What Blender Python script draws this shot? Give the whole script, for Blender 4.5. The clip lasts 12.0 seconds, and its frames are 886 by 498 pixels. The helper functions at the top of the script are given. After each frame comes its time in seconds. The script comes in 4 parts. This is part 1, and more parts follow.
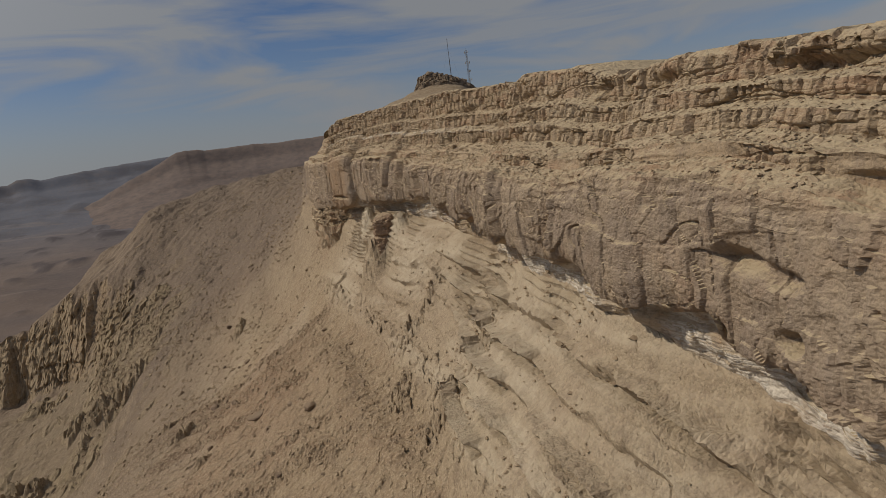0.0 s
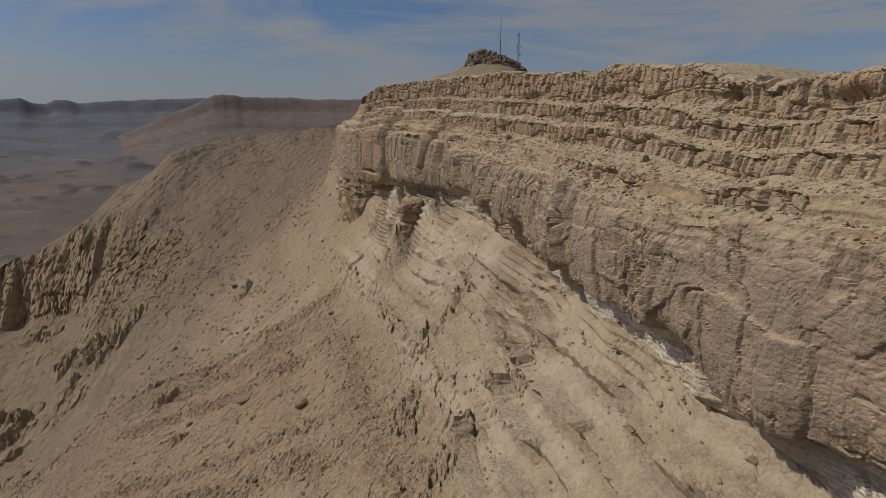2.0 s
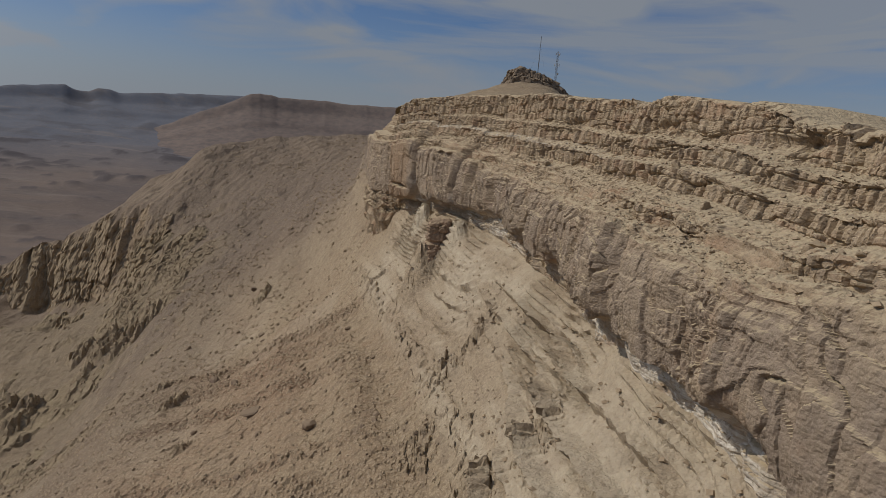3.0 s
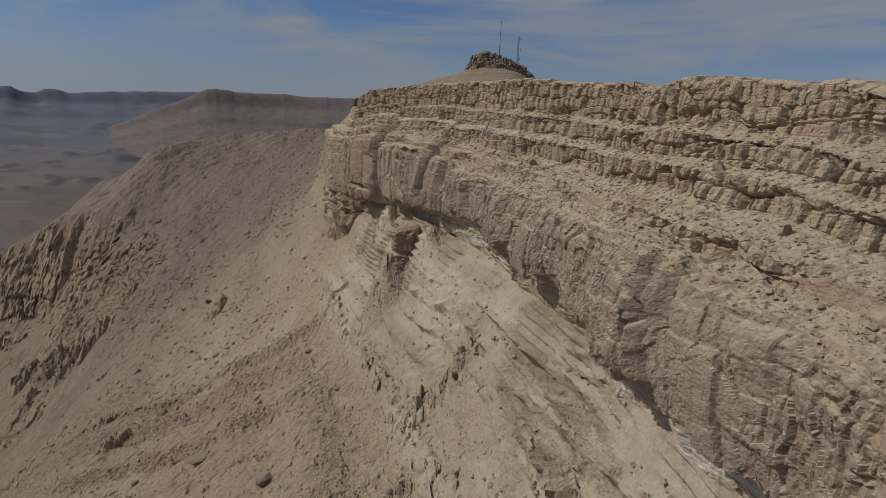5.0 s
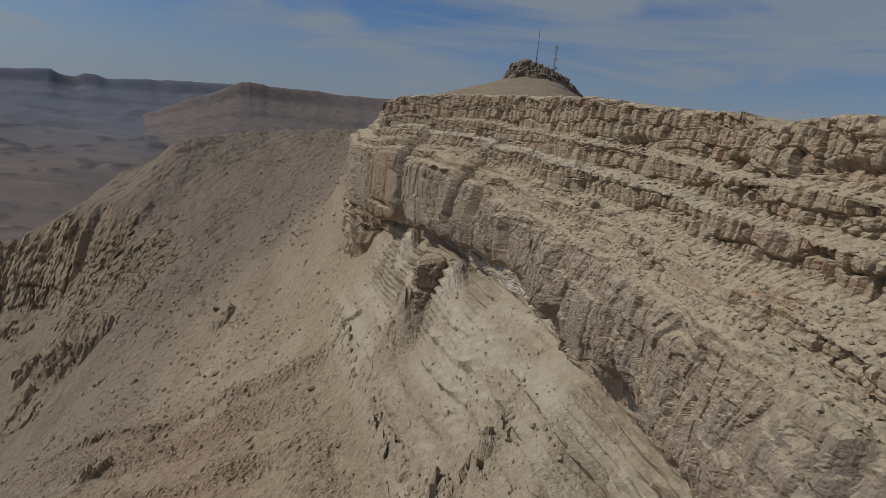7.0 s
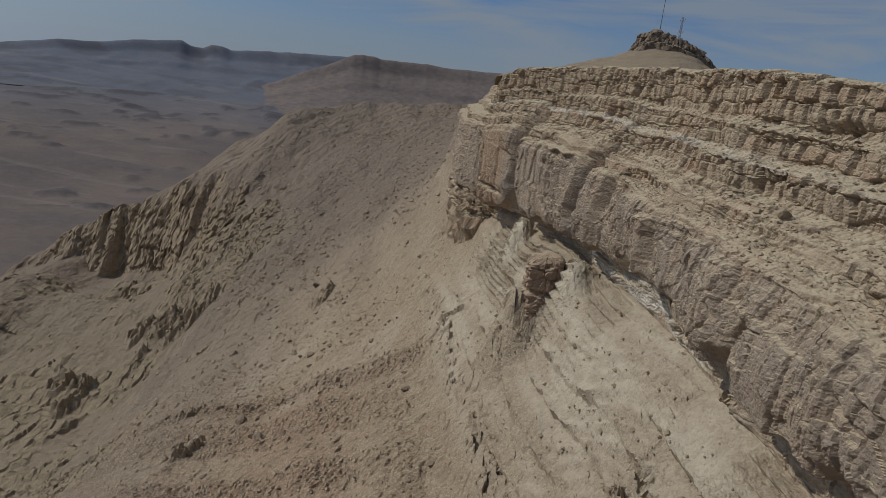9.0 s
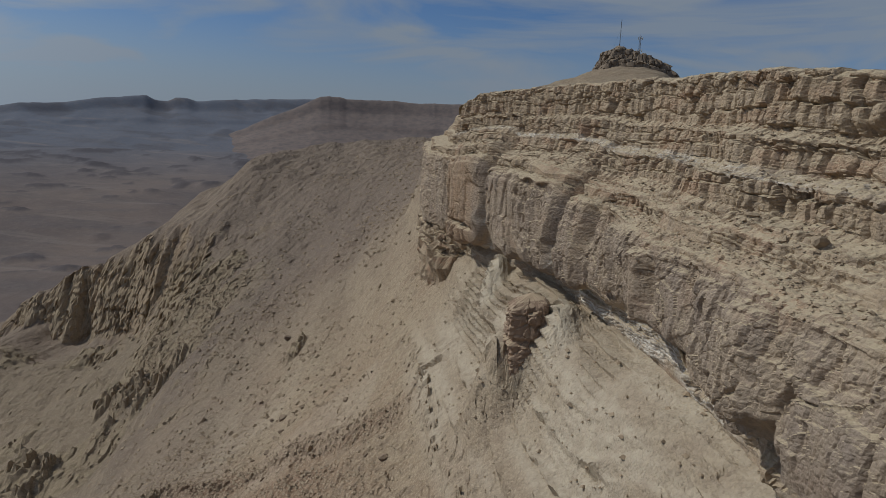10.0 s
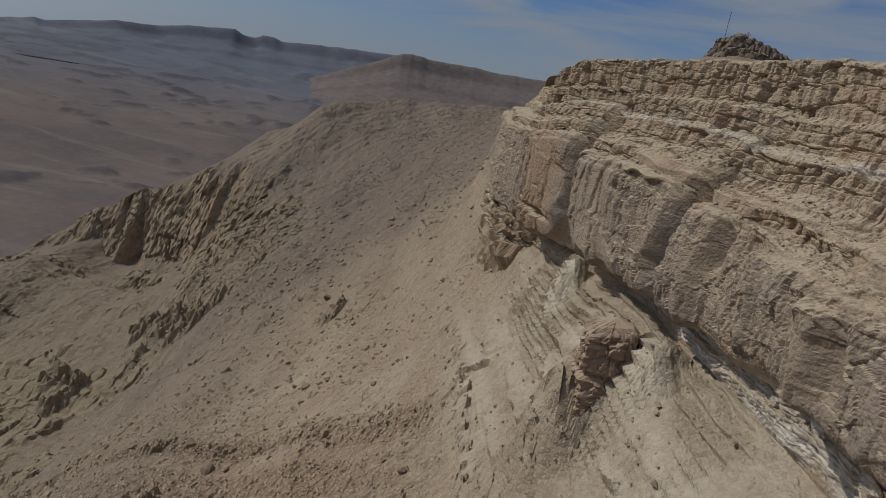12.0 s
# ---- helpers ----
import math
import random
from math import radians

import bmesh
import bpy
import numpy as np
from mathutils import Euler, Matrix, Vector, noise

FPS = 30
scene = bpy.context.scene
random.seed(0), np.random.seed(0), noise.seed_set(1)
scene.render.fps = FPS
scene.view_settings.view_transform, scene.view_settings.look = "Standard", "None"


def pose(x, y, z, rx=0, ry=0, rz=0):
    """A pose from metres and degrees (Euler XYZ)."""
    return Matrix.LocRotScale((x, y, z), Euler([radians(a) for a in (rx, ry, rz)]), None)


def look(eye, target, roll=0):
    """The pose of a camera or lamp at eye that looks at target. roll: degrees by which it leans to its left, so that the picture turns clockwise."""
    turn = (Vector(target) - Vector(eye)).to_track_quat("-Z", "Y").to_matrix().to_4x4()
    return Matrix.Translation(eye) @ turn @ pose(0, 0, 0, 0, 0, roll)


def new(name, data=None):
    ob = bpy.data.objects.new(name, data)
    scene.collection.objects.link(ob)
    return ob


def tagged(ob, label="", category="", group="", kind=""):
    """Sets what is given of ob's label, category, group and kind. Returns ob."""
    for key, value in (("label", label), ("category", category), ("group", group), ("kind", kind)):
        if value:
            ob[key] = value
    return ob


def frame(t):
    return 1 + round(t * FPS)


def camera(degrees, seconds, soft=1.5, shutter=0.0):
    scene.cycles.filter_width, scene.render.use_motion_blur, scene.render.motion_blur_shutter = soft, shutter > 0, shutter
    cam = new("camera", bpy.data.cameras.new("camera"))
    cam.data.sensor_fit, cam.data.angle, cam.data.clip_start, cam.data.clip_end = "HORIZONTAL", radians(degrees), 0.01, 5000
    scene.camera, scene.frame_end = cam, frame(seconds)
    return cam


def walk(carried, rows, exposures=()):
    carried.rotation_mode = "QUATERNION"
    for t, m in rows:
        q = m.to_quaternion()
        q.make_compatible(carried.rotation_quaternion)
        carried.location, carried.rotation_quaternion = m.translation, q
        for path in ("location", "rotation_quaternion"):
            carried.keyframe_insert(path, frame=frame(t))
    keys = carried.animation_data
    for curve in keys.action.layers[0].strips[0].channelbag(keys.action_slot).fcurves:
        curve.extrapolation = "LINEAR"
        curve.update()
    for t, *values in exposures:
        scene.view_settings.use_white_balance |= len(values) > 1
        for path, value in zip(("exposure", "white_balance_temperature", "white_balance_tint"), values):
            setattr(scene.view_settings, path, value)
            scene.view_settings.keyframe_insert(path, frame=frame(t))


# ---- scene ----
cam = camera(67.99, 12.0, soft=0.8)
# seconds, eye, yaw to the left, pitch up, roll (degrees)
PATH = [
    (0, (0.00, 0.00, 0.00), -9.99, -8.83, -7.36),
    (0.5, (0.58, 4.74, -0.29), -10.41, -7.58, -0.04),
    (1, (0.42, 8.85, 0.14), -10.47, -9.27, 2.88),
    (1.5, (0.51, 13.08, 0.35), -9.09, -11.11, 5.15),
    (2, (0.57, 17.27, 1.18), -8.25, -10.57, 0.91),
    (2.5, (0.51, 20.52, 1.76), -9.32, -10.13, 5.18),
    (2.7, (0.53, 21.49, 2.01), -6.16, -9.58, 4.80),
    (4.3, (1.88, 34.51, 2.74), -8.05, -10.28, 4.81),
    (4.5, (2.08, 36.21, 2.69), -10.57, -9.97, 3.65),
    (5, (2.01, 40.28, 3.36), -9.11, -10.41, 2.77),
    (5.5, (2.03, 43.64, 3.88), -4.74, -9.01, 4.51),
    (6, (2.38, 47.95, 4.38), -3.07, -9.90, 5.91),
    (6.5, (3.12, 53.15, 4.76), -5.88, -11.16, 4.83),
    (7, (3.30, 58.06, 5.43), -7.10, -10.21, 5.92),
    (7.5, (2.36, 60.91, 5.89), -3.25, -12.76, 5.11),
    (7.7, (2.15, 62.15, 6.37), -1.15, -13.34, 5.14),
    (9.3, (2.58, 75.28, 5.33), 1.64, -13.15, 7.07),
    (9.5, (2.97, 77.79, 5.36), -0.17, -12.05, 6.04),
    (10, (3.63, 83.08, 5.23), 0.04, -10.36, 2.72),
    (10.5, (4.20, 88.41, 4.96), -2.10, -9.01, 1.77),
    (11, (3.55, 92.17, 4.53), -0.81, -9.81, 6.37),
    (11.5, (2.88, 95.98, 4.10), 2.25, -10.23, 9.94),
    (12, (1.94, 99.91, 3.83), 4.65, -13.50, 10.74),
]
walk(cam, [(t, Matrix.Translation(e) @ pose(0, 0, 0, 0, 0, a) @ pose(0, 0, 0, 90 + b, 0, 0) @ pose(0, 0, 0, 0, 0, c)) for t, e, a, b, c in PATH],
     exposures=[(0, -0.05, 7400, 11), (2.5, -0.03, 6850, 10), (5.5, -0.05, 6350, 8), (9.5, -0.09, 6100, 6), (12, -0.11, 6200, 8)])
# ==== body ====
# ---------------------------------------------------------------- world and sun
SUN_EL, SUN_AZ = radians(43), radians(-84)          # azimuth clockwise from +y
sun_to = Vector((math.sin(SUN_AZ) * math.cos(SUN_EL), math.cos(SUN_AZ) * math.cos(SUN_EL), math.sin(SUN_EL)))
sun = new("sun", bpy.data.lights.new("sun", "SUN"))
sun.data.energy, sun.data.angle, sun.data.color = 2.52, radians(0.7), (1.0, 0.94, 0.85)
sun.matrix_world = look(sun_to * 400, (0, 0, 0))
world = bpy.data.worlds.new("sky")
scene.world = world
world.use_nodes = True
wn, wl = world.node_tree.nodes, world.node_tree.links
wn.clear()
sky = wn.new("ShaderNodeTexSky")
sky.sky_type, sky.sun_disc = "NISHITA", False
sky.sun_elevation, sky.sun_rotation = SUN_EL, SUN_AZ
sky.altitude, sky.air_density, sky.dust_density = 800, 1.0, 1.6
wtc = wn.new("ShaderNodeTexCoord")
wmap = wn.new("ShaderNodeMapping")
wmap.inputs["Rotation"].default_value = (0.25, 0.5, 0.35)
wmap.inputs["Scale"].default_value = (1.0, 2.2, 5.0)
wnoise = wn.new("ShaderNodeTexNoise")
wnoise.inputs["Scale"].default_value, wnoise.inputs["Detail"].default_value = 2.6, 9.0
wnoise.inputs["Roughness"].default_value, wnoise.inputs["Distortion"].default_value = 0.5, 0.7
wramp = wn.new("ShaderNodeMapRange")
wramp.inputs["From Min"].default_value, wramp.inputs["From Max"].default_value = 0.43, 0.61
wramp.inputs["To Min"].default_value, wramp.inputs["To Max"].default_value = 0.0, 0.95
wsmap = wn.new("ShaderNodeMapping")                   # long streaks of cirrus
wsmap.inputs["Rotation"].default_value = (0.1, 0.35, -0.5)
wsmap.inputs["Scale"].default_value = (0.8, 2.0, 9.0)
wstreak = wn.new("ShaderNodeTexNoise")
wstreak.inputs["Scale"].default_value, wstreak.inputs["Detail"].default_value = 2.2, 10.0
wstreak.inputs["Roughness"].default_value, wstreak.inputs["Distortion"].default_value = 0.55, 0.5
wsramp = wn.new("ShaderNodeMapRange")
wsramp.inputs["From Min"].default_value, wsramp.inputs["From Max"].default_value = 0.45, 0.63
wsramp.inputs["To Min"].default_value, wsramp.inputs["To Max"].default_value = 0.0, 0.85
wsep = wn.new("ShaderNodeSeparateXYZ")                # haze thickens towards the horizon
whaze = wn.new("ShaderNodeMapRange")
whaze.interpolation_type = "SMOOTHSTEP"
whaze.inputs["From Min"].default_value, whaze.inputs["From Max"].default_value = 0.0, 0.17
whaze.inputs["To Min"].default_value, whaze.inputs["To Max"].default_value = 0.90, 0.0
wsum, wtop = wn.new("ShaderNodeMath"), wn.new("ShaderNodeMath")
wsum.operation, wtop.operation = "MAXIMUM", "MAXIMUM"
wdot = wn.new("ShaderNodeVectorMath")                 # thin cloud is brighter towards the sun
wdot.operation = "DOT_PRODUCT"
wdot.inputs[1].default_value = sun_to
wglow = wn.new("ShaderNodeMapRange")
wglow.inputs["From Min"].default_value, wglow.inputs["From Max"].default_value = 0.0, 1.0
wglow.inputs["To Min"].default_value, wglow.inputs["To Max"].default_value = 1.0, 4.5
wcloud = wn.new("ShaderNodeVectorMath")
wcloud.operation = "SCALE"
wcloud.inputs[0].default_value = (1.40, 1.58, 1.86)
wdim = wn.new("ShaderNodeVectorMath")
wdim.operation = "MULTIPLY"
wdim.inputs[1].default_value = (0.23, 0.29, 0.40)
wmix = wn.new("ShaderNodeMix")
wmix.data_type = "RGBA"
wbg = wn.new("ShaderNodeBackground")
wbg.inputs["Strength"].default_value = 0.15
wout = wn.new("ShaderNodeOutputWorld")
wl.new(wtc.outputs["Generated"], wmap.inputs["Vector"])
wl.new(wtc.outputs["Generated"], wdot.inputs[0])
wpow = wn.new("ShaderNodeMath")
wpow.operation = "POWER"
wpow.use_clamp = True
wpow.inputs[1].default_value = 4.0
wl.new(wdot.outputs["Value"], wpow.inputs[0])
wl.new(wpow.outputs["Value"], wglow.inputs["Value"])
wl.new(wglow.outputs["Result"], wcloud.inputs["Scale"])
wl.new(wmap.outputs["Vector"], wnoise.inputs["Vector"])
wl.new(wnoise.outputs["Fac"], wramp.inputs["Value"])
wl.new(wtc.outputs["Generated"], wsmap.inputs["Vector"])
wl.new(wsmap.outputs["Vector"], wstreak.inputs["Vector"])
wl.new(wstreak.outputs["Fac"], wsramp.inputs["Value"])
wl.new(wtc.outputs["Generated"], wsep.inputs[0])
wl.new(wsep.outputs["Z"], whaze.inputs["Value"])
wl.new(wramp.outputs["Result"], wsum.inputs[0])
wl.new(wsramp.outputs["Result"], wsum.inputs[1])
wl.new(wsum.outputs[0], wtop.inputs[0])
wl.new(whaze.outputs["Result"], wtop.inputs[1])
wl.new(wtop.outputs[0], wmix.inputs["Factor"])
wl.new(sky.outputs["Color"], wdim.inputs[0])
wl.new(wdim.outputs["Vector"], wmix.inputs["A"])
wl.new(wcloud.outputs["Vector"], wmix.inputs["B"])
wl.new(wmix.outputs["Result"], wbg.inputs["Color"])
wl.new(wbg.outputs["Background"], wout.inputs["Surface"])
scene.view_settings.exposure = 0.0


# ---------------------------------------------------------------- materials
class Mat:
    """A small helper round one node material."""

    def __init__(self, name, rough=0.9, spec=0.2):
        self.mat = bpy.data.materials.new(name)
        self.mat.use_nodes = True
        self.tree = self.mat.node_tree
        self.bsdf = self.tree.nodes["Principled BSDF"]
        self.bsdf.inputs["Roughness"].default_value = rough
        self.bsdf.inputs["Specular IOR Level"].default_value = spec
        self.coord = self.tree.nodes.new("ShaderNodeTexCoord").outputs["Object"]
        geo = self.tree.nodes.new("ShaderNodeNewGeometry")
        self.normal_z = self.split(geo.outputs["Normal"], "Z")
        self.height = None

    def node(self, kind):
        return self.tree.nodes.new(kind)

    def link(self, a, b):
        self.tree.links.new(a, b)

    def split(self, socket, axis):
        n = self.node("ShaderNodeSeparateXYZ")
        self.link(socket, n.inputs[0])
        return n.outputs[axis]

    def noise(self, scale, stretch=(1, 1, 1), detail=5.0, rough=0.6, distort=0.0, turn=0.0):
        """Noise, stretched along its axes once these are turned about the upright."""
        m = self.node("ShaderNodeMapping")
        m.vector_type = "TEXTURE"
        m.inputs["Scale"].default_value = tuple(1 / v for v in stretch)
        m.inputs["Rotation"].default_value[2] = turn
        self.link(self.coord, m.inputs["Vector"])
        n = self.node("ShaderNodeTexNoise")
        n.inputs["Scale"].default_value, n.inputs["Detail"].default_value = scale, detail
        n.inputs["Roughness"].default_value, n.inputs["Distortion"].default_value = rough, distort
        self.link(m.outputs["Vector"], n.inputs["Vector"])
        return n.outputs["Fac"]

    def stones(self, scale, stretch=(1, 1, 1)):
        """Loose stones: a random tone for each, and their rounded height."""
        m = self.node("ShaderNodeMapping")
        m.inputs["Scale"].default_value = stretch
        self.link(self.coord, m.inputs["Vector"])
        n = self.node("ShaderNodeTexVoronoi")
        n.inputs["Scale"].default_value = scale
        self.link(m.outputs["Vector"], n.inputs["Vector"])
        return self.split(n.outputs["Color"], "X"), self.math("SUBTRACT", 1.0, n.outputs["Distance"])

    def ramp(self, socket, lo, hi, to_lo=0.0, to_hi=1.0):
        n = self.node("ShaderNodeMapRange")
        n.inputs["From Min"].default_value, n.inputs["From Max"].default_value = lo, hi
        n.inputs["To Min"].default_value, n.inputs["To Max"].default_value = to_lo, to_hi
        self.link(socket, n.inputs["Value"])
        return n.outputs["Result"]

    def math(self, op, a, b):
        n = self.node("ShaderNodeMath")
        n.operation = op
        for s, v in zip(n.inputs, (a, b)):
            if isinstance(v, (int, float)):
                s.default_value = v
            else:
                self.link(v, s)
        return n.outputs[0]

    def mix(self, fac, a, b, blend="MIX"):
        n = self.node("ShaderNodeMix")
        n.data_type, n.blend_type = "RGBA", blend
        for key, v in (("Factor", fac), ("A", a), ("B", b)):
            if isinstance(v, tuple):
                n.inputs[key].default_value = (*v, 1)
            elif isinstance(v, (int, float)):
                n.inputs[key].default_value = v
            else:
                self.link(v, n.inputs[key])
        return n.outputs["Result"]

    def attr(self, name):
        n = self.node("ShaderNodeAttribute")
        n.attribute_name = name
        return n.outputs["Fac"]

    def random(self):
        return self.node("ShaderNodeObjectInfo").outputs["Random"]

    def done(self, colour, bumps=()):
        if isinstance(colour, tuple):
            self.bsdf.inputs["Base Color"].default_value = (*colour, 1)
        else:
            self.link(colour, self.bsdf.inputs["Base Color"])
        last = None
        for socket, strength, distance in bumps:
            b = self.node("ShaderNodeBump")
            b.inputs["Strength"].default_value, b.inputs["Distance"].default_value = strength, distance
            self.link(socket, b.inputs["Height"])
            if last:
                self.link(last, b.inputs["Normal"])
            last = b.outputs["Normal"]
        if last:
            self.link(last, self.bsdf.inputs["Normal"])
        return self.mat


def cliff_material():
    m = Mat("limestone_cliff", 0.92, 0.15)
    grain, fine = m.noise(1.6, detail=8), m.noise(9.0, detail=4)
    beds = m.noise(1.0, (0.06, 0.06, 2.4), detail=6)
    stains = m.noise(1.0, (0.9, 0.9, 0.10), detail=5)
    blotch = m.noise(0.09, detail=5)
    sand = (0.455, 0.368, 0.246)
    rock = m.mix(m.ramp(beds, 0.30, 0.70), (0.325, 0.245, 0.162), (0.415, 0.32, 0.215))
    rock = m.mix(m.ramp(stains, 0.48, 0.68, 0, 0.6), rock, (0.21, 0.165, 0.13))
    rust = m.ramp(m.noise(0.16, (1, 1, 2.2), detail=5), 0.50, 0.66, 0, 0.55)
    rock = m.mix(rust, rock, (0.36, 0.215, 0.135))
    varnish = m.math("MULTIPLY", m.attr("varnish"), m.ramp(m.noise(0.35, (1, 1, 0.45), detail=7), 0.30, 0.62, 0.40, 1.0))
    rock = m.mix(varnish, rock, m.mix(m.ramp(m.noise(0.8, (1, 1, 0.25), detail=6), 0.35, 0.65), (0.222, 0.174, 0.138), (0.305, 0.240, 0.184)))
    rock = m.mix(m.math("MULTIPLY", m.attr("chalk"), m.math("MULTIPLY", m.ramp(m.noise(0.30, (1, 1, 1.6), detail=6), 0.34, 0.48, 0.1, 1.0), m.ramp(m.noise(1.0, (0.04, 0.04, 4.5), detail=4), 0.40, 0.54, 0.35, 1.0))), rock, (0.66, 0.61, 0.53))
    rock = m.mix(m.attr("ochre"), rock, m.mix(m.ramp(stains, 0.35, 0.65), (0.36, 0.235, 0.145), (0.25, 0.17, 0.115)))
    dust = m.ramp(m.math("ADD", m.normal_z, m.ramp(grain, 0.3, 0.7, -0.18, 0.18)), 0.45, 0.85)
    col = m.mix(dust, rock, sand)
    col = m.mix(m.ramp(grain, 0.35, 0.72, 0.0, 0.30), col, (0.22, 0.165, 0.115))
    col = m.mix(m.ramp(blotch, 0.45, 0.7, 0.0, 0.25), col, (0.44, 0.36, 0.26))
    col = m.mix(m.ramp(fine, 0.52, 0.75, 0.0, 0.28), col, (0.52, 0.43, 0.32))
    tone, lump = m.stones(3.2, (1, 1, 1.4))
    col = m.mix(m.ramp(tone, 0.70, 0.98, 0, 0.40), col, (0.17, 0.13, 0.095))
    return m.done(col, ((grain, 0.8, 0.3), (lump, 0.45, 0.18), (fine, 0.8, 0.09)))


def talus_material():
    m = Mat("talus_scree", 0.95, 0.1)
    grain, fine, speck = m.noise(0.55, detail=8, rough=0.68), m.noise(4.5, detail=6, rough=0.7), m.noise(2.2, detail=3)
    blotch = m.noise(0.035, (1.0, 0.35, 1), detail=6, distort=0.5)
    runs = m.noise(0.16, (0.30, 1.9, 0.5), detail=6, distort=0.4, turn=-0.44)
    lines = m.noise(0.55, (0.14, 1.6, 0.5), detail=6, distort=0.3, turn=-0.44)
    col = m.mix(m.ramp(blotch, 0.36, 0.64), (0.264, 0.194, 0.126), (0.328, 0.260, 0.172))
    col = m.mix(m.ramp(runs, 0.50, 0.70, 0, 0.55), col, (0.26, 0.17, 0.11))
    col = m.mix(m.ramp(lines, 0.52, 0.68, 0, 0.42), col, (0.215, 0.150, 0.098))
    col = m.mix(m.ramp(lines, 0.46, 0.34, 0, 0.30), col, (0.37, 0.295, 0.20))
    col = m.mix(m.attr("rust"), col, (0.245, 0.158, 0.102))
    col = m.mix(m.attr("chalk"), col, (0.51, 0.442, 0.338))
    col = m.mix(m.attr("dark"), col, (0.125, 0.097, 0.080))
    col = m.mix(m.ramp(m.attr("ochre"), 0, 1, 0, 0.7), col, (0.235, 0.187, 0.112))
    steep = m.math("MULTIPLY", m.ramp(m.normal_z, 0.35, 0.62, 0.75, 0.0), m.math("SUBTRACT", 1.0, m.attr("chalk")))
    col = m.mix(steep, col, m.mix(m.ramp(m.noise(0.4, (1, 1, 3), detail=6), 0.35, 0.65), (0.28, 0.218, 0.150), (0.39, 0.31, 0.21)))
    col = m.mix(m.ramp(grain, 0.42, 0.75, 0, 0.45), col, (0.215, 0.155, 0.105))
    col = m.mix(m.ramp(speck, 0.62, 0.74, 0, 0.45), col, (0.17, 0.125, 0.09))
    col = m.mix(m.ramp(fine, 0.50, 0.76, 0, 0.40), col, (0.50, 0.405, 0.285))
    tone, lump = m.stones(1.5)
    tone2, lump2 = m.stones(4.0)
    bare = m.math("SUBTRACT", 1.0, m.attr("chalk"))
    col = m.mix(m.math("MULTIPLY", bare, m.ramp(tone, 0.78, 0.98, 0, 0.38)), col, (0.155, 0.112, 0.082))
    col = m.mix(m.math("MULTIPLY", bare, m.ramp(tone2, 0.70, 0.98, 0, 0.38)), col, (0.17, 0.125, 0.09))
    col = m.mix(m.ramp(tone2, 0.30, 0.05, 0, 0.40), col, (0.47, 0.38, 0.27))
    tone3, lump3 = m.stones(0.5)
    col = m.mix(m.math("MULTIPLY", bare, m.ramp(tone3, 0.80, 0.97, 0, 0.35)), col, (0.17, 0.125, 0.092))
    return m.done(col, ((grain, 0.7, 0.4), (lump, 0.42, 0.30), (lump2, 0.5, 0.13), (fine, 0.8, 0.12)))


def plain_material():
    m = Mat("desert_plain", 0.95, 0.1)
    big, mid = m.noise(0.0016, (1, 0.8, 1), detail=8, rough=0.62, distort=0.6), m.noise(0.008, (0.5, 1, 1), detail=7)
    fine = m.noise(0.05, detail=7)
    col = m.mix(m.ramp(big, 0.35, 0.65), (0.125, 0.099, 0.089), (0.172, 0.131, 0.107))
    # distance haze painted into the colour: blue-grey where the ground lies far off
    col = m.mix(m.attr("far_haze"), col, m.mix(m.ramp(big, 0.35, 0.65), (0.120, 0.129, 0.156), (0.140, 0.146, 0.170)))
    col = m.mix(m.ramp(mid, 0.50, 0.62, 0, 0.35), col, (0.095, 0.084, 0.084))
    col = m.mix(m.ramp(m.noise(0.0035, (0.5, 2.2, 1), detail=6), 0.58, 0.70, 0, 0.45), col, (0.24, 0.20, 0.17))
    col = m.mix(m.ramp(fine, 0.5, 0.72, 0, 0.25), col, (0.22, 0.18, 0.15))
    col = m.mix(m.ramp(m.attr("dark"), 0, 1, 0, 0.8), col, (0.068, 0.060, 0.064))
    return m.done(col, ((fine, 0.6, 4.0),))


def far_material(name, a, b, scale, c=None):
    m = Mat(name, 0.95, 0.05)
    n, beds = m.noise(scale, (1, 1, 1.5), detail=8), m.noise(scale * 2.5, (0.15, 0.15, 4), detail=5)
    col = m.mix(m.ramp(n, 0.36, 0.64), a, b)
    col = m.mix(m.ramp(beds, 0.48, 0.7, 0, 0.4), col, c or a)
    return m.done(col, ((n, 0.5, 2.0),))


def stone_material(name, a, b, dust=0.6):
    m = Mat(name, 0.93, 0.15)
    grain, fine = m.noise(1.3, detail=7), m.noise(8.0, detail=5)
    col = m.mix(m.random(), a, b)
    col = m.mix(m.ramp(grain, 0.4, 0.7, 0, 0.5), col, tuple(v * 0.6 for v in a))
    col = m.mix(m.ramp(m.normal_z, 0.5, 0.95, 0, dust), col, (0.40, 0.31, 0.205))
    return m.done(col, ((grain, 0.8, 0.2), (fine, 0.5, 0.05)))


def plain_paint(name, colour, rough=0.5, metal=0.0):
    m = Mat(name, rough, 0.4)
    m.bsdf.inputs["Metallic"].default_value = metal
    n = m.noise(1.5, detail=5)
    return m.done(m.mix(m.ramp(n, 0.4, 0.7, 0, 0.4), colour, tuple(v * 0.6 for v in colour)))


CLIFF, TALUS, PLAIN = cliff_material(), talus_material(), plain_material()


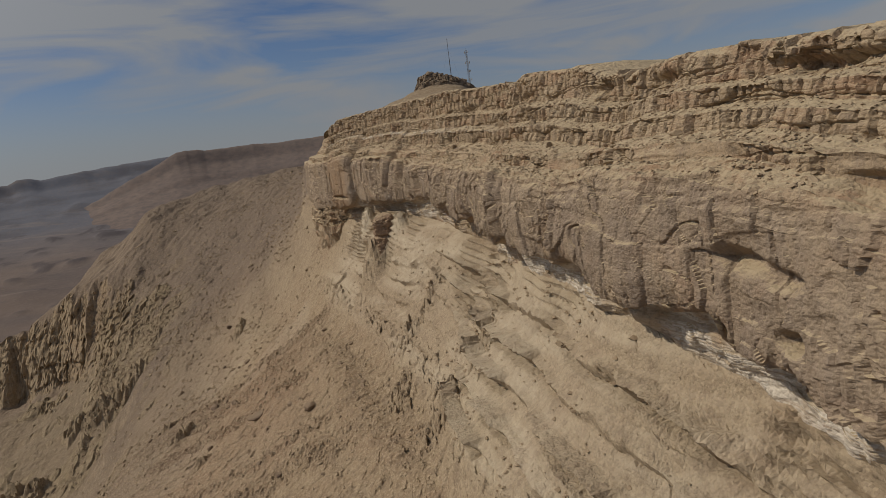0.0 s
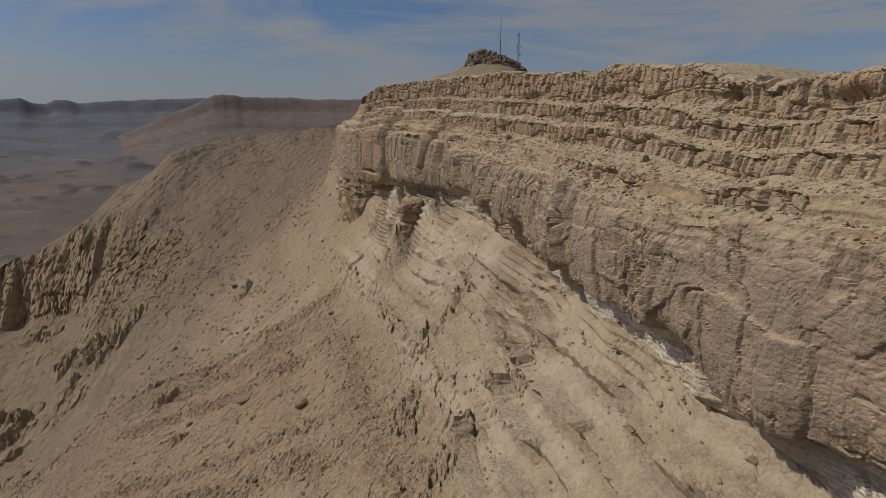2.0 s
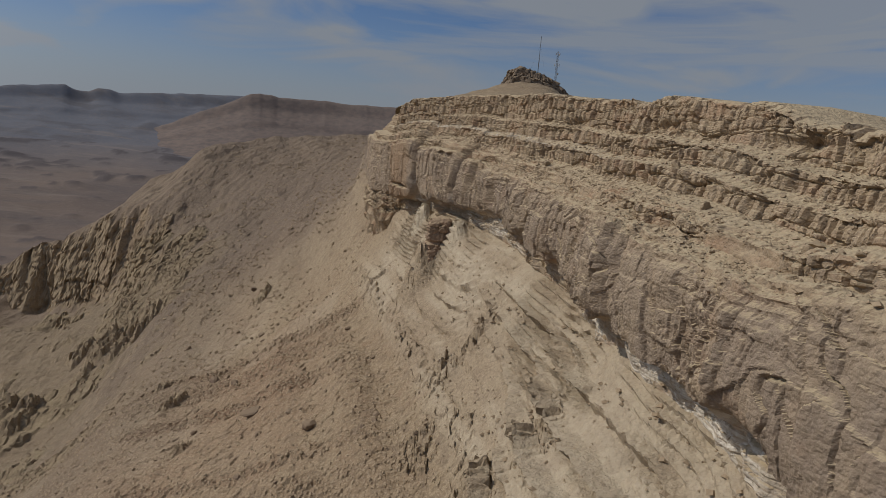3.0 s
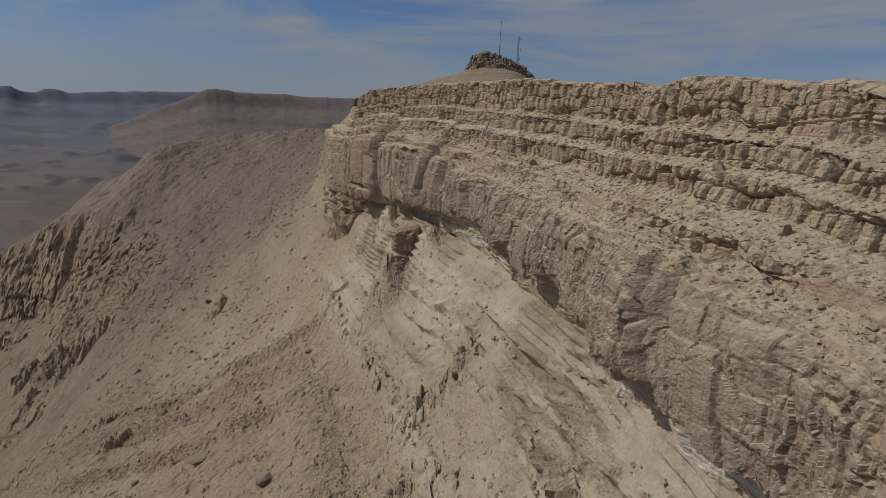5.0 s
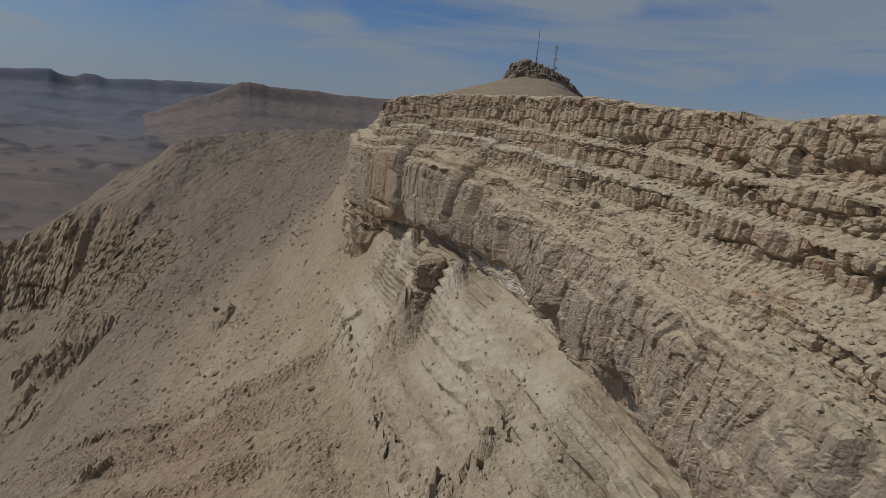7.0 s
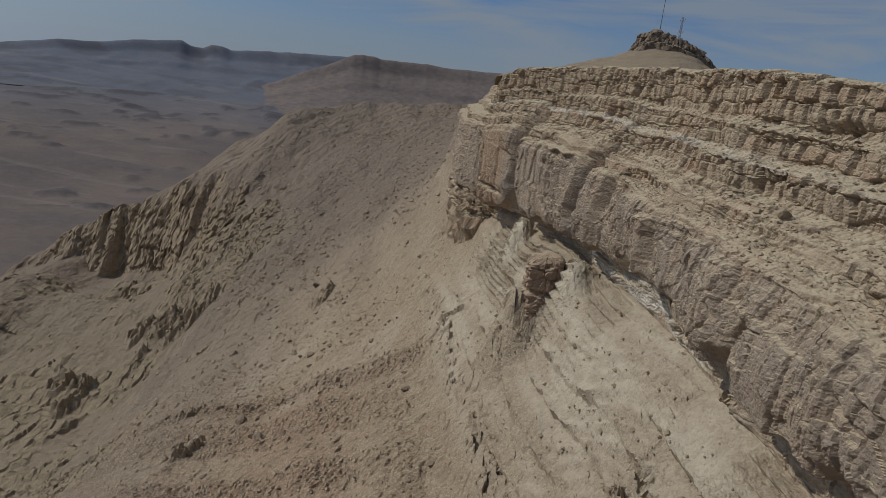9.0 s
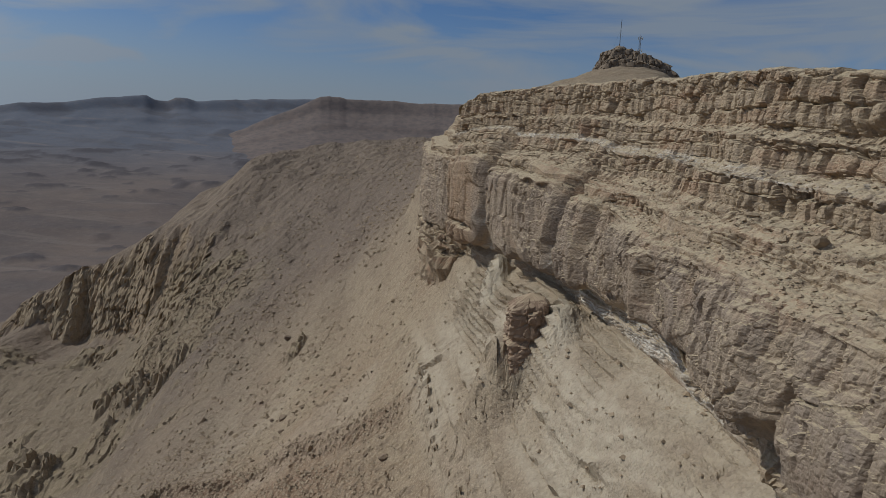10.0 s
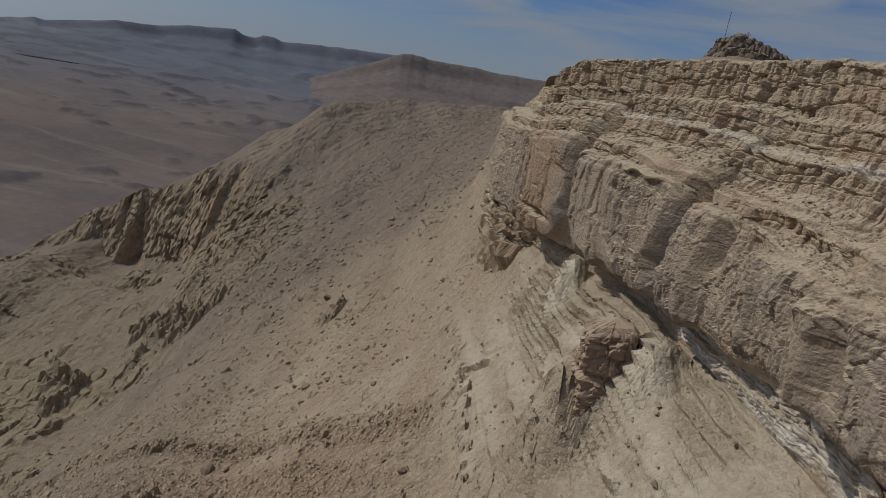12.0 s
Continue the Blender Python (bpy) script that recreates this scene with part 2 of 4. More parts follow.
# ---------------------------------------------------------------- noise on arrays
def hashed(i, j, k=0):
    """Random numbers from 0 to 1 for whole numbers."""
    n = (i.astype(np.int64) * 374761393 + np.asarray(j).astype(np.int64) * 668265263 + np.asarray(k).astype(np.int64) * 2147483647 + 1013904223)
    n = (n ^ (n >> 13)) & 0x7FFFFFFF
    n = (n * 1274126177) & 0x7FFFFFFFFFFF
    n = (n ^ (n >> 16)) & 0xFFFFFF
    return n / float(0x1000000)


def smooth(a, lo=0.0, hi=1.0):
    u = np.clip((a - lo) / (hi - lo), 0, 1)
    return u * u * (3 - 2 * u)


def value(x, y, seed=0):
    """Smooth noise from -1 to 1."""
    x, y = np.broadcast_arrays(np.asarray(x, float), np.asarray(y, float))
    i, j = np.floor(x), np.floor(y)
    u, v = x - i, y - j
    u, v = u * u * u * (u * (6 * u - 15) + 10), v * v * v * (v * (6 * v - 15) + 10)
    a, b = hashed(i, j, seed), hashed(i + 1, j, seed)
    c, d = hashed(i, j + 1, seed), hashed(i + 1, j + 1, seed)
    return 2 * ((a * (1 - u) + b * u) * (1 - v) + (c * (1 - u) + d * u) * v) - 1


def fbm(x, y, octaves=5, gain=0.5, seed=0):
    total, amp = 0, 1.0
    for o in range(octaves):
        total = total + amp * value(x * 2**o + 17.3 * o, y * 2**o - 9.1 * o, seed + o)
        amp *= gain
    return total


def ridged(x, y, octaves=4, seed=0):
    total, amp = 0, 1.0
    for o in range(octaves):
        total = total + amp * (1 - 2 * np.abs(value(x * 2**o + 5.7 * o, y * 2**o + 3.3 * o, seed + o)))
        amp *= 0.5
    return total


def blocks(a, b, width, height, seed, groove=0.12, beds=0.9):
    """Bedded and jointed rock: a runs along the bed, b up. Returns how far each block stands out (-1 to 1), and its upright and flat joints (0 to 1)."""
    row = np.floor(b / height)
    w = width * (0.6 + 0.9 * hashed(row, 0 * row, seed))
    u = a / w + 7.7 * hashed(row, 0 * row + 3, seed)
    col = np.floor(u)
    edge = 0.32 * (hashed(col, row, seed + 5) - 0.5)
    col = np.where(u - col < 0.16 + edge, col - 1, col)
    out = 2 * hashed(col, row, seed + 1) - 1 + beds * (hashed(row, 0 * row + 9, seed) - 0.5)
    fu, fb = np.abs(u - np.floor(u) - 0.16 - edge) * w, np.minimum(b / height - row, 1 - b / height + row) * height
    return out, (1 - fu / groove).clip(0, 1), (1 - fb / (0.8 * groove)).clip(0, 1)


def facets(a, b, size_a, size_b, seed, tilt=1.0):
    """Broken rock: a field of flat faces with random slants. Returns the relief (about -1 to 1) and the cracks between them (0 to 1)."""
    u, v = a / size_a, b / size_b
    i, j = np.floor(u), np.floor(v)
    best, second = np.full(u.shape, 9.0), np.full(u.shape, 9.0)
    relief = np.zeros(u.shape)
    for di in (-1, 0, 1):
        for dj in (-1, 0, 1):
            ci, cj = i + di, j + dj
            du, dv = u - ci - 0.15 - 0.7 * hashed(ci, cj, seed), v - cj - 0.15 - 0.7 * hashed(ci, cj, seed + 1)
            d = du * du + dv * dv
            near = d < best
            second = np.where(near, best, np.minimum(second, d))
            plane = 2 * hashed(ci, cj, seed + 2) - 1 + tilt * ((2 * hashed(ci, cj, seed + 3) - 1) * du + (2 * hashed(ci, cj, seed + 4) - 1) * dv)
            relief, best = np.where(near, plane, relief), np.where(near, d, best)
    return relief, (1 - (np.sqrt(second) - np.sqrt(best)) / 0.12).clip(0, 1)


def bump(y, z, cy, cz, ry, rz):
    return np.exp(-((((y - cy) / ry) ** 2 + ((z - cz) / rz) ** 2) ** 1.5))


def curve(*pairs):
    """A smooth function through (place, value) pairs."""
    xs, vs = np.array(pairs, float).T
    slope = np.gradient(vs, xs)

    def at(x):
        x = np.clip(np.asarray(x, float), xs[0], xs[-1])
        k = np.clip(np.searchsorted(xs, x, side="right") - 1, 0, len(xs) - 2)
        h = xs[k + 1] - xs[k]
        u = (x - xs[k]) / h
        return ((2 * u**3 - 3 * u**2 + 1) * vs[k] + (u**3 - 2 * u**2 + u) * h * slope[k]
                + (3 * u**2 - 2 * u**3) * vs[k + 1] + (u**3 - u**2) * h * slope[k + 1])

    return at


def sheet(name, x, y, z, material, layers=None, flat=False):
    """One mesh from a grid of places."""
    rows, cols = x.shape
    me = bpy.data.meshes.new(name)
    me.vertices.add(rows * cols)
    me.vertices.foreach_set("co", np.stack([x, y, z], -1).astype(np.float32).ravel())
    n = np.arange(rows * cols, dtype=np.int32).reshape(rows, cols)
    quads = np.stack([n[:-1, :-1], n[:-1, 1:], n[1:, 1:], n[1:, :-1]], -1).reshape(-1, 4)
    me.loops.add(quads.size)
    me.loops.foreach_set("vertex_index", quads.ravel())
    me.polygons.add(len(quads))
    me.polygons.foreach_set("loop_start", np.arange(0, quads.size, 4, dtype=np.int32))
    me.polygons.foreach_set("use_smooth", np.full(len(quads), not flat))
    for key, values in (layers or {}).items():
        me.attributes.new(key, "FLOAT", "POINT").data.foreach_set("value", np.broadcast_to(values, x.shape).astype(np.float32).ravel())
    me.update(calc_edges=True)
    me.materials.append(material)
    return new(name, me)


def steps(*spans):
    """Places from (start, end, step at start, step at end) spans."""
    out = []
    for a, b, s0, s1 in spans:
        x = a
        while x < b - 1e-6:
            out.append(x)
            x += s0 + (s1 - s0) * (x - a) / (b - a)
    return np.array(out + [spans[-1][1]])


# ---------------------------------------------------------------- plan of the escarpment
# FACE: where the massive bed's wall stands; RIM_BACK: how far behind it the rim lies; RIM: the rim's height; FOOT: the massive bed's underside.
FACE = curve((-60, 26), (0, 25), (25, 24.4), (40, 23.4), (50, 21.4), (57, 20.8), (65, 21.8), (73, 21.2), (82, 21.2), (90, 21.8), (97, 22.6), (113, 22.8),
             (126, 21.4), (136, 20.6), (146, 20.2), (154, 19.2), (162, 17.0), (170, 15.4), (180, 12.8), (190, 10.6), (199, 6.9), (206, 5.4), (213, 4.2),
             (222, 2.2), (240, -1.6), (260, -2.6), (330, -4), (430, 0), (560, 4), (700, 10))
RIM_BACK = curve((-60, 10), (25, 9.5), (45, 10.0), (60, 12), (73, 13.4), (85, 11.5), (95, 9.8), (119, 11), (130, 9), (140, 8), (160, 7.5), (177, 8), (190, 5.5), (203, 2.8), (213, 3.0), (224, 6), (240, 9.5), (330, 10), (700, 6))
RIM = curve((-60, 2.5), (20, 3.2), (36, 4.0), (44, 4.6), (51, 5.0), (62, 5.1), (70, 5.5), (74, 6.0), (77, 7.2), (84, 7.7), (94, 8.7), (107, 8.7), (115, 9.4), (124, 9.9), (137, 11.0), (156, 11.7), (167, 12.0), (183, 12.2), (198, 11.8), (206, 11.2), (212, 10.3), (260, 10), (330, 10), (430, 10), (560, 11), (700, 14))
FOOT = curve((-60, -17), (28, -16.5), (34, -16), (39.5, -14.6), (48, -13.2), (56, -12.6), (66, -13), (77, -12.7), (90, -13.6), (103, -12.7), (118, -12.6), (124, -12), (130, -10.9), (144, -11.2), (152, -11.6), (160, -10.8), (170, -11.4), (180, -11.4), (185, -10.8), (189.2, -8.4), (192, -12.4), (197, -13.4), (206, -14.4), (215, -15), (260, -16), (700, -16))
TALUS_FALL = curve((-400, -230), (-300, -200), (-200, -168), (-140, -142), (-100, -126), (-75, -108), (-58, -90), (-46, -80), (-26, -70), (-14, -63), (-8, -58), (0, -53.5), (5, -49), (9, -45), (13, -40.5), (17, -35.5), (20, -31), (22.5, -27.5), (24.5, -22), (26.5, -18.6), (29, -16.6), (33, -15), (45, -14))


def wall_nodes(y):
    """The wall's profile at each y, from the plateau down: lists of (x, z)."""
    f, back, rim, foot = FACE(y), RIM_BACK(y), RIM(y), FOOT(y)
    corner = smooth(y, 158, 167)                    # the buttress has narrow ledges

    def wob(seed, size, amp):
        return amp * fbm(y / size, 0 * y + seed, 3, seed=seed)

    top = -3.4 + wob(3, 22, 0.8) + 1.2 * smooth(y, 96, 130) + 1.3 * corner + 1.6 * smooth(y, 188.5, 191.5)
    foot = foot + wob(4, 9, 0.5)
    lip = f + wob(5, 9, 0.5)

    def step(k, seed):
        return lip + back * k + wob(seed, 7, 0.4)

    h = rim - top
    v = 0.45 * smooth(y, 208, 222)                        # past the corner the foot runs out instead of being undercut
    u = 1 - v
    b = -0.6 * smooth(y, 216, 240) * 4
    return [
        (f + back + 110, 4.0 + 7 * smooth(y, 125, 170) + b), (f + back + 34, rim - 2.2 * smooth(-y, -150, -115) + b), (f + back + 6, rim + 0.1 + b), (f + back + 0.6, rim + 0.1),
        (step(1.00, 11), rim - 0.25), (step(0.95, 12), rim - 0.34 * h), (step(0.80, 13), rim - 0.385 * h),
        (step(0.76, 14), rim - 0.56 * h), (step(0.62, 15), rim - 0.61 * h), (step(0.58, 16), rim - 0.79 * h),
        (step(0.43 - 0.10 * corner, 17), rim - 0.85 * h), (step(0.31 - 0.08 * corner, 19), top + 0.95), (step(0.285 - 0.08 * corner, 20), top - 0.15), (step(0.13 - 0.06 * corner, 18), top - 0.6), (lip + 0.6 - 0.4 * corner, top - 1.3 + 0.4 * corner), (lip - 0.1 * corner, top - 3.0 + 1.2 * corner),
        (f - 0.3, foot + 2.5), (f, foot + 0.3), (f + 1.9 * u - 0.4 * v, foot - 0.1), (f + 2.7 * u - v, foot - 0.7), (f + 2.9 * u - 2.2 * v, foot - 2.4 - 0.8 * v), (f + 4.2 * u - 4.5 * v, foot - 5 - 2 * v), (f + 6 * u - 7 * v, foot - 20),
    ]


# Where the white bed under the wall is bare, along the wall.
WHITE = lambda y: np.interp(y, [27, 30, 44, 47, 54, 57, 76, 79, 85, 87, 93, 96, 126, 129, 148, 152, 155, 161, 163, 184, 187, 190, 192], [0.4, 1, 1, 0.2, 0.2, 1, 1, 0.1, 0.1, 1, 1, 0, 0, 0.8, 0.8, 0.1, 1, 1, 0.1, 0.1, 1, 1, 0.2])
# Hollows and caves of the wall: along, height, half length, half height, depth.
HOLLOWS = [
    (35.4, -9.2, 2.0, 0.7, 1.3), (32.2, -9.8, 1.5, 0.7, 1.2), (39.5, -14.4, 2.0, 1.2, 1.6), (31.8, -13.4, 1.1, 0.5, 1.6), (33, -16.6, 3.0, 1.0, 1.8), (27, -4.8, 2.6, 0.6, 1.6), (38, 2.2, 4.0, 0.5, 1.4), (57, 3.4, 3.4, 0.6, 1.3),
    (56, -12.8, 3.0, 1.0, 1.6), (75.6, -5.4, 0.8, 2.6, 1.3), (78, -12.6, 1.6, 1.3, 1.6), (90.5, -13.2, 2.0, 1.2, 1.8), (103, -12.2, 1.8, 1.5, 1.6), (118, -12.2, 1.6, 1.6, 1.6), (134.4, -6.4, 0.9, 2.6, 1.0), (154.3, -4.2, 0.9, 2.4, 1.5),
    (137, -10.6, 7.5, 0.8, 1.6), (161.8, -4, 0.7, 8, 2.6), (189.6, -4.5, 0.8, 7, 2.8), (181, -3, 0.3, 4, 0.6), (200.5, 1, 0.3, 8, 0.6), (172, -5, 0.28, 4, 0.6), (198, -15.2, 5.0, 0.9, 3.2), (198.5, -11.2, 4.6, 0.55, 1.8), (73.5, 4.2, 3.0, 0.6, 1.2), (95, 5.4, 3.0, 0.6, 0.9), (110, 5.2, 2.2, 0.5, 0.9), (126, 6.4, 2.5, 0.5, 0.9),
]
# Bodies of rock that stand out: from and to along the wall, from and to in height, depth, share that tapers off at the far end.
PROWS = [
    (77.2, 84, -11.5, -3.6, 1.2, 0.45), (57, 62, -12, -4, 0.7, 0.5), (104.5, 109, -12, -4, 0.8, 0.5), (119.5, 124, -11.5, -4, 0.7, 0.5), (135.6, 139.5, -10, -3.8, 0.8, 0.5), (155.2, 161, -11, 0.5, 1.2, 0.15), (162.8, 188.8, -12, 4.5, 1.3, 0.03),
    (190.8, 207, -14, 7.5, 1.3, 0.06), (66, 70, -11, -5, 0.5, 0.5), (146, 151, -10, -3, 0.7, 0.5), (94, 99, -12, -5, 0.5, 0.5),
]


def wall(name, y, counts, label):
    nodes = wall_nodes(y)
    place = list(range(11)) + [10.35, 10.65] + list(range(11, len(nodes) - 2))
    xs, zs, seg = [], [], []
    for k, n in enumerate(counts):
        for q in range(n):
            t = q / n
            xs.append(nodes[k][0] * (1 - t) + nodes[k + 1][0] * t)
            zs.append(nodes[k][1] * (1 - t) + nodes[k + 1][1] * t)
            seg.append(place[k] * (1 - t) + place[k + 1] * t)
    xs.append(nodes[-1][0] + 0 * y), zs.append(nodes[-1][1] + 0 * y), seg.append(place[-1])
    x, z, seg = np.array(xs), np.array(zs), np.array(seg)[:, None] + 0 * y
    yy = np.broadcast_to(y, x.shape)
    dx, dz = np.gradient(x, axis=0), np.gradient(z, axis=0)
    size = np.hypot(dx, dz) + 1e-9
    nx, nz = dz / size, -dx / size                # outwards: to -x and up
    steep = np.clip(-nx, 0, 1) ** 1.5
    ledge = np.clip(nz, 0, 1)
    warp = fbm(yy / 6, z / 3, 3, seed=40)
    bands = smooth(seg, 3.6, 4.2) * (1 - smooth(seg, 10, 10.2)) + smooth(seg, 10.3, 10.37) * (1 - smooth(seg, 10.63, 10.7)) * smooth(fbm(y / 9, 0 * y, 3, seed=151), -0.5, 0)[None]
    mass = smooth(seg, 11.2, 12.6) * (1 - smooth(seg, 15.0, 15.4))
    chalk = smooth(seg, 15.3, 16.0) * (1 - smooth(seg, 18.3, 19))
    wander = fbm(yy / 2.2, z / 2.6, 3, seed=41)
    b1, v1, h1 = blocks(yy + 0.30 * warp + 0.16 * wander, z + 0.5 * warp + 0.10 * wander, 1.05, 1.60, 60, 0.15, 0.25)
    b2, v2, h2 = blocks(yy + 0.25 * warp + 0.12 * wander, z + 0.3 * warp, 0.55, 0.52, 80, 0.10, 0.15)
    b4, v4, h4 = blocks(yy + 0.6 * warp, z + 0.9 * warp, 3.4, 2.6, 84, 0.22, 0.4)
    drift = fbm(yy / 15, z / 10, 2, seed=42)
    p0, pv0, ph0 = blocks(yy + 1.8 * drift + 0.18 * wander, z + 2.4 * drift + 0.5 * warp, 3.3, 8.0, 110, 0.20, 0.1)
    p1, pv1, ph1 = blocks(yy + 1.2 * drift + 0.25 * wander, z + 2.0 * drift + 0.8 * warp, 1.3, 4.2, 114, 0.13, 0.05)
    for _ in range(3):                                   # worn edges on the wall's panels
        p0, p1 = [0.5 * c + 0.25 * (np.roll(c, 1, 1) + np.roll(c, -1, 1)) for c in (p0, p1)]
        p0, p1 = [0.5 * c + 0.25 * (np.roll(c, 1, 0) + np.roll(c, -1, 0)) for c in (p0, p1)]
    f0, c0 = facets(yy + 0.7 * warp, z + 1.2 * warp, 2.6, 4.6, 110, 1.6)
    f1, c1 = facets(yy + 0.5 * warp, z + 0.6 * warp, 1.5, 2.6, 120, 1.7)
    f2, c2 = facets(yy, z + x * 0.8, 0.62, 0.75, 130, 1.6)
    rough = smooth(fbm(yy / 12, z / 7, 3, seed=140), -0.45, 0.25)
    worn = 0.7 + 0.3 * smooth(fbm(yy / 5, z / 4, 3, seed=146), -0.4, 0.3)
    gone = smooth(hashed(np.floor((yy + 0.3 * warp) / 2.1), np.floor((z + 0.5 * warp) / 1.6), 86), 0.84, 0.86)       # blocks that have fallen out
    out = bands * steep * worn * (0.34 * b1 - 0.62 * v1 - 0.30 * h1 + 0.05 * b2 - 0.08 * v2 - 0.06 * h2 + 0.45 * b4 - 0.45 * v4 - 0.30 * h4 - 0.5 * gone)
    column = smooth(yy, 162.5, 164)
    crack = np.clip(1 - np.abs(value((yy + 0.5 * warp) / 2.6, z / 16 + 0.2 * warp, 155)) / 0.05, 0, 1) * smooth(fbm(yy / 5, z / 6, 2, seed=156), -0.2, 0.2)
    scar = smooth(fbm(yy / 3.2, z / 2.4, 2, seed=157), 0.24, 0.42) * (0.4 + 0.6 * rough)
    out += mass * (0.30 * p0 - 0.32 * pv0 - 0.06 * ph0 + (0.04 + 0.10 * rough) * p1 - (0.05 + 0.15 * rough) * pv1 - 0.02 * rough * ph1
                   + 0.16 * f0 - 0.06 * c0 - 0.45 * crack - 0.28 * scar + 0.5 * (1 - 0.5 * column) * fbm(yy / 8, z / 10, 2, seed=7))
    loose = ledge * smooth(seg, 2.5, 4) * (1 - smooth(seg, 12.5, 13.5))
    wide = smooth(seg, 9.7, 10.2)
    shelf = z / 0.75 + 0.5 * warp
    out += loose * wide * 0.6 * (smooth(shelf - np.floor(shelf), 0.3, 0.7) - shelf + np.floor(shelf)) * smooth(fbm(yy / 7, z / 2, 3, seed=148), -0.3, 0.2)
    out += loose * ((0.08 + 0.12 * wide) * fbm(yy / 2.6, x / 1.6, 4, seed=31) + (0.05 + 0.07 * wide) * np.clip(facets(yy, x, 1.1, 0.9, 150, 0.8)[0] - 0.25, 0, 1))
    lay, _, gap = blocks(yy + warp, z + 0.35 * warp, 5.0, 0.42, 97, 0.10)
    out += chalk * ((0.09 + 0.11 * smooth(yy, 115, 135)) * lay - (0.10 + 0.14 * smooth(yy, 115, 135)) * gap + 0.6 * fbm(yy / 4, z / 3, 3, seed=99))
    for y0, y1, z0, z1, d, taper in PROWS:
        near = yy - y0 + 0.5 * warp
        out += d * smooth(near, -0.5, 0.6) * (1 - smooth(yy, y1 - taper * (y1 - y0) - 0.4, y1 + 0.4)) * smooth(z + 0.5 * warp, z0 - 0.3, z0 + 0.3) * (1 - smooth(z, z1 - 0.9 - 0.18 * (y0 > 150) * (z1 - z0), z1)) * (1 - 0.7 * ledge * (y0 > 150))
    for cy, cz, ry, rz, d in HOLLOWS:
        out -= d * bump(yy + 0.25 * warp, z + 0.3 * warp, cy, cz, ry, rz)
    x, z = x + nx * out, z + nz * out
    # finer relief stands square to the shaped face
    yy = np.array(yy)
    rows, cols = [np.stack([np.gradient(c, axis=k) for c in (x, yy, z)], -1) for k in (0, 1)]
    normal = np.cross(rows, cols)
    for k in (0, 1):
        normal = normal + 0.5 * (np.roll(normal, 1, k) + np.roll(normal, -1, k))
    normal /= np.linalg.norm(normal, axis=-1, keepdims=True) + 1e-9
    normal *= np.where(normal[..., 0] * nx + normal[..., 2] * nz < 0, -1, 1)[..., None]
    low = smooth(seg, 16.6, 17.2) * smooth(yy, 204, 210)
    s = yy + 0.6 * x
    sharp = np.gradient(x, axis=1) / (np.gradient(np.array(yy), axis=1) + 1e-6)
    flatness = 1 / (1 + sharp**2)                        # no fine relief where the sheet turns end on
    fine = mass * flatness * ((0.03 + 0.08 * rough) * facets(s, z, 1.3, 3.2, 120, 1.3)[0] - 0.08 * c1 * (0.3 + 0.7 * rough) + (0.015 + 0.035 * rough) * f2 - 0.04 * c2 * rough)
    fine += bands * steep * worn * 0.035 * f2 + chalk * 0.12 * f1 + loose * (0.03 + 0.04 * wide) * f2
    fine += 0.05 * flatness * fbm(s / 0.9, z / 0.7 + x / 2, 3, seed=21) + low * (0.7 * facets(s, z, 3.0, 1.6, 122, 1.5)[0] + 0.35 * f2 + 0.5 * lay)
    x, yy, z = x + normal[..., 0] * fine, yy + 0.8 * normal[..., 1] * fine, z + normal[..., 2] * fine
    notch = hashed(np.floor((yy + 0.3 * warp) / 1.1), 0 * yy, 77) + 0.8 * hashed(np.floor(yy / 4.3), 0 * yy, 78)
    z = z + smooth(seg, 2.4, 3.6) * (1 - smooth(seg, 4.2, 4.5)) * (0.75 * notch - 0.7) * (1 - 0.35 * smooth(yy, 118, 126))
    ob = sheet(name, x, np.array(yy), z, CLIFF, {"varnish": mass * (0.75 + 0.25 * smooth(f0, -0.6, 0.5)) * (1 - 0.7 * smooth(yy, 191, 195) * (1 - smooth(yy, 206, 212))), "ochre": 0.65 * smooth(yy, 191, 195) * (1 - smooth(yy, 207, 214)) * mass, "chalk": (chalk + 0.35 * smooth(seg, 18, 18.5)) * (0.12 + 0.88 * WHITE(yy)) * (1 - smooth(yy, 203, 209)) + 0.9 * bump(yy, z, 189.4, -9.5, 1.5, 3.2) + 0.9 * bump(yy, z, 161.9, -10.5, 1.0, 2.6) + 0.8 * smooth(seg, 6.9, 7.1) * (1 - smooth(seg, 7.9, 8.1)) * smooth(yy, 96, 112)}, flat=True)
    return tagged(ob, label, "cliff", kind="structure"), x, np.array(yy), z, loose


cliff, CX, CY, CZ, CLOOSE = wall(
    "cliff", steps((-50, 20, 2.0, 0.5), (20, 34, 0.4, 0.13), (34, 130, 0.12, 0.12), (130, 218, 0.12, 0.15), (218, 300, 0.3, 1.6), (300, 620, 2, 5)),
    (4, 6, 14, 5, 34, 9, 24, 9, 24, 9, 16, 14, 16, 9, 16, 56, 16, 14, 8, 22, 18, 6), "tan bedded limestone escarpment with ledges over a massive grey wall")


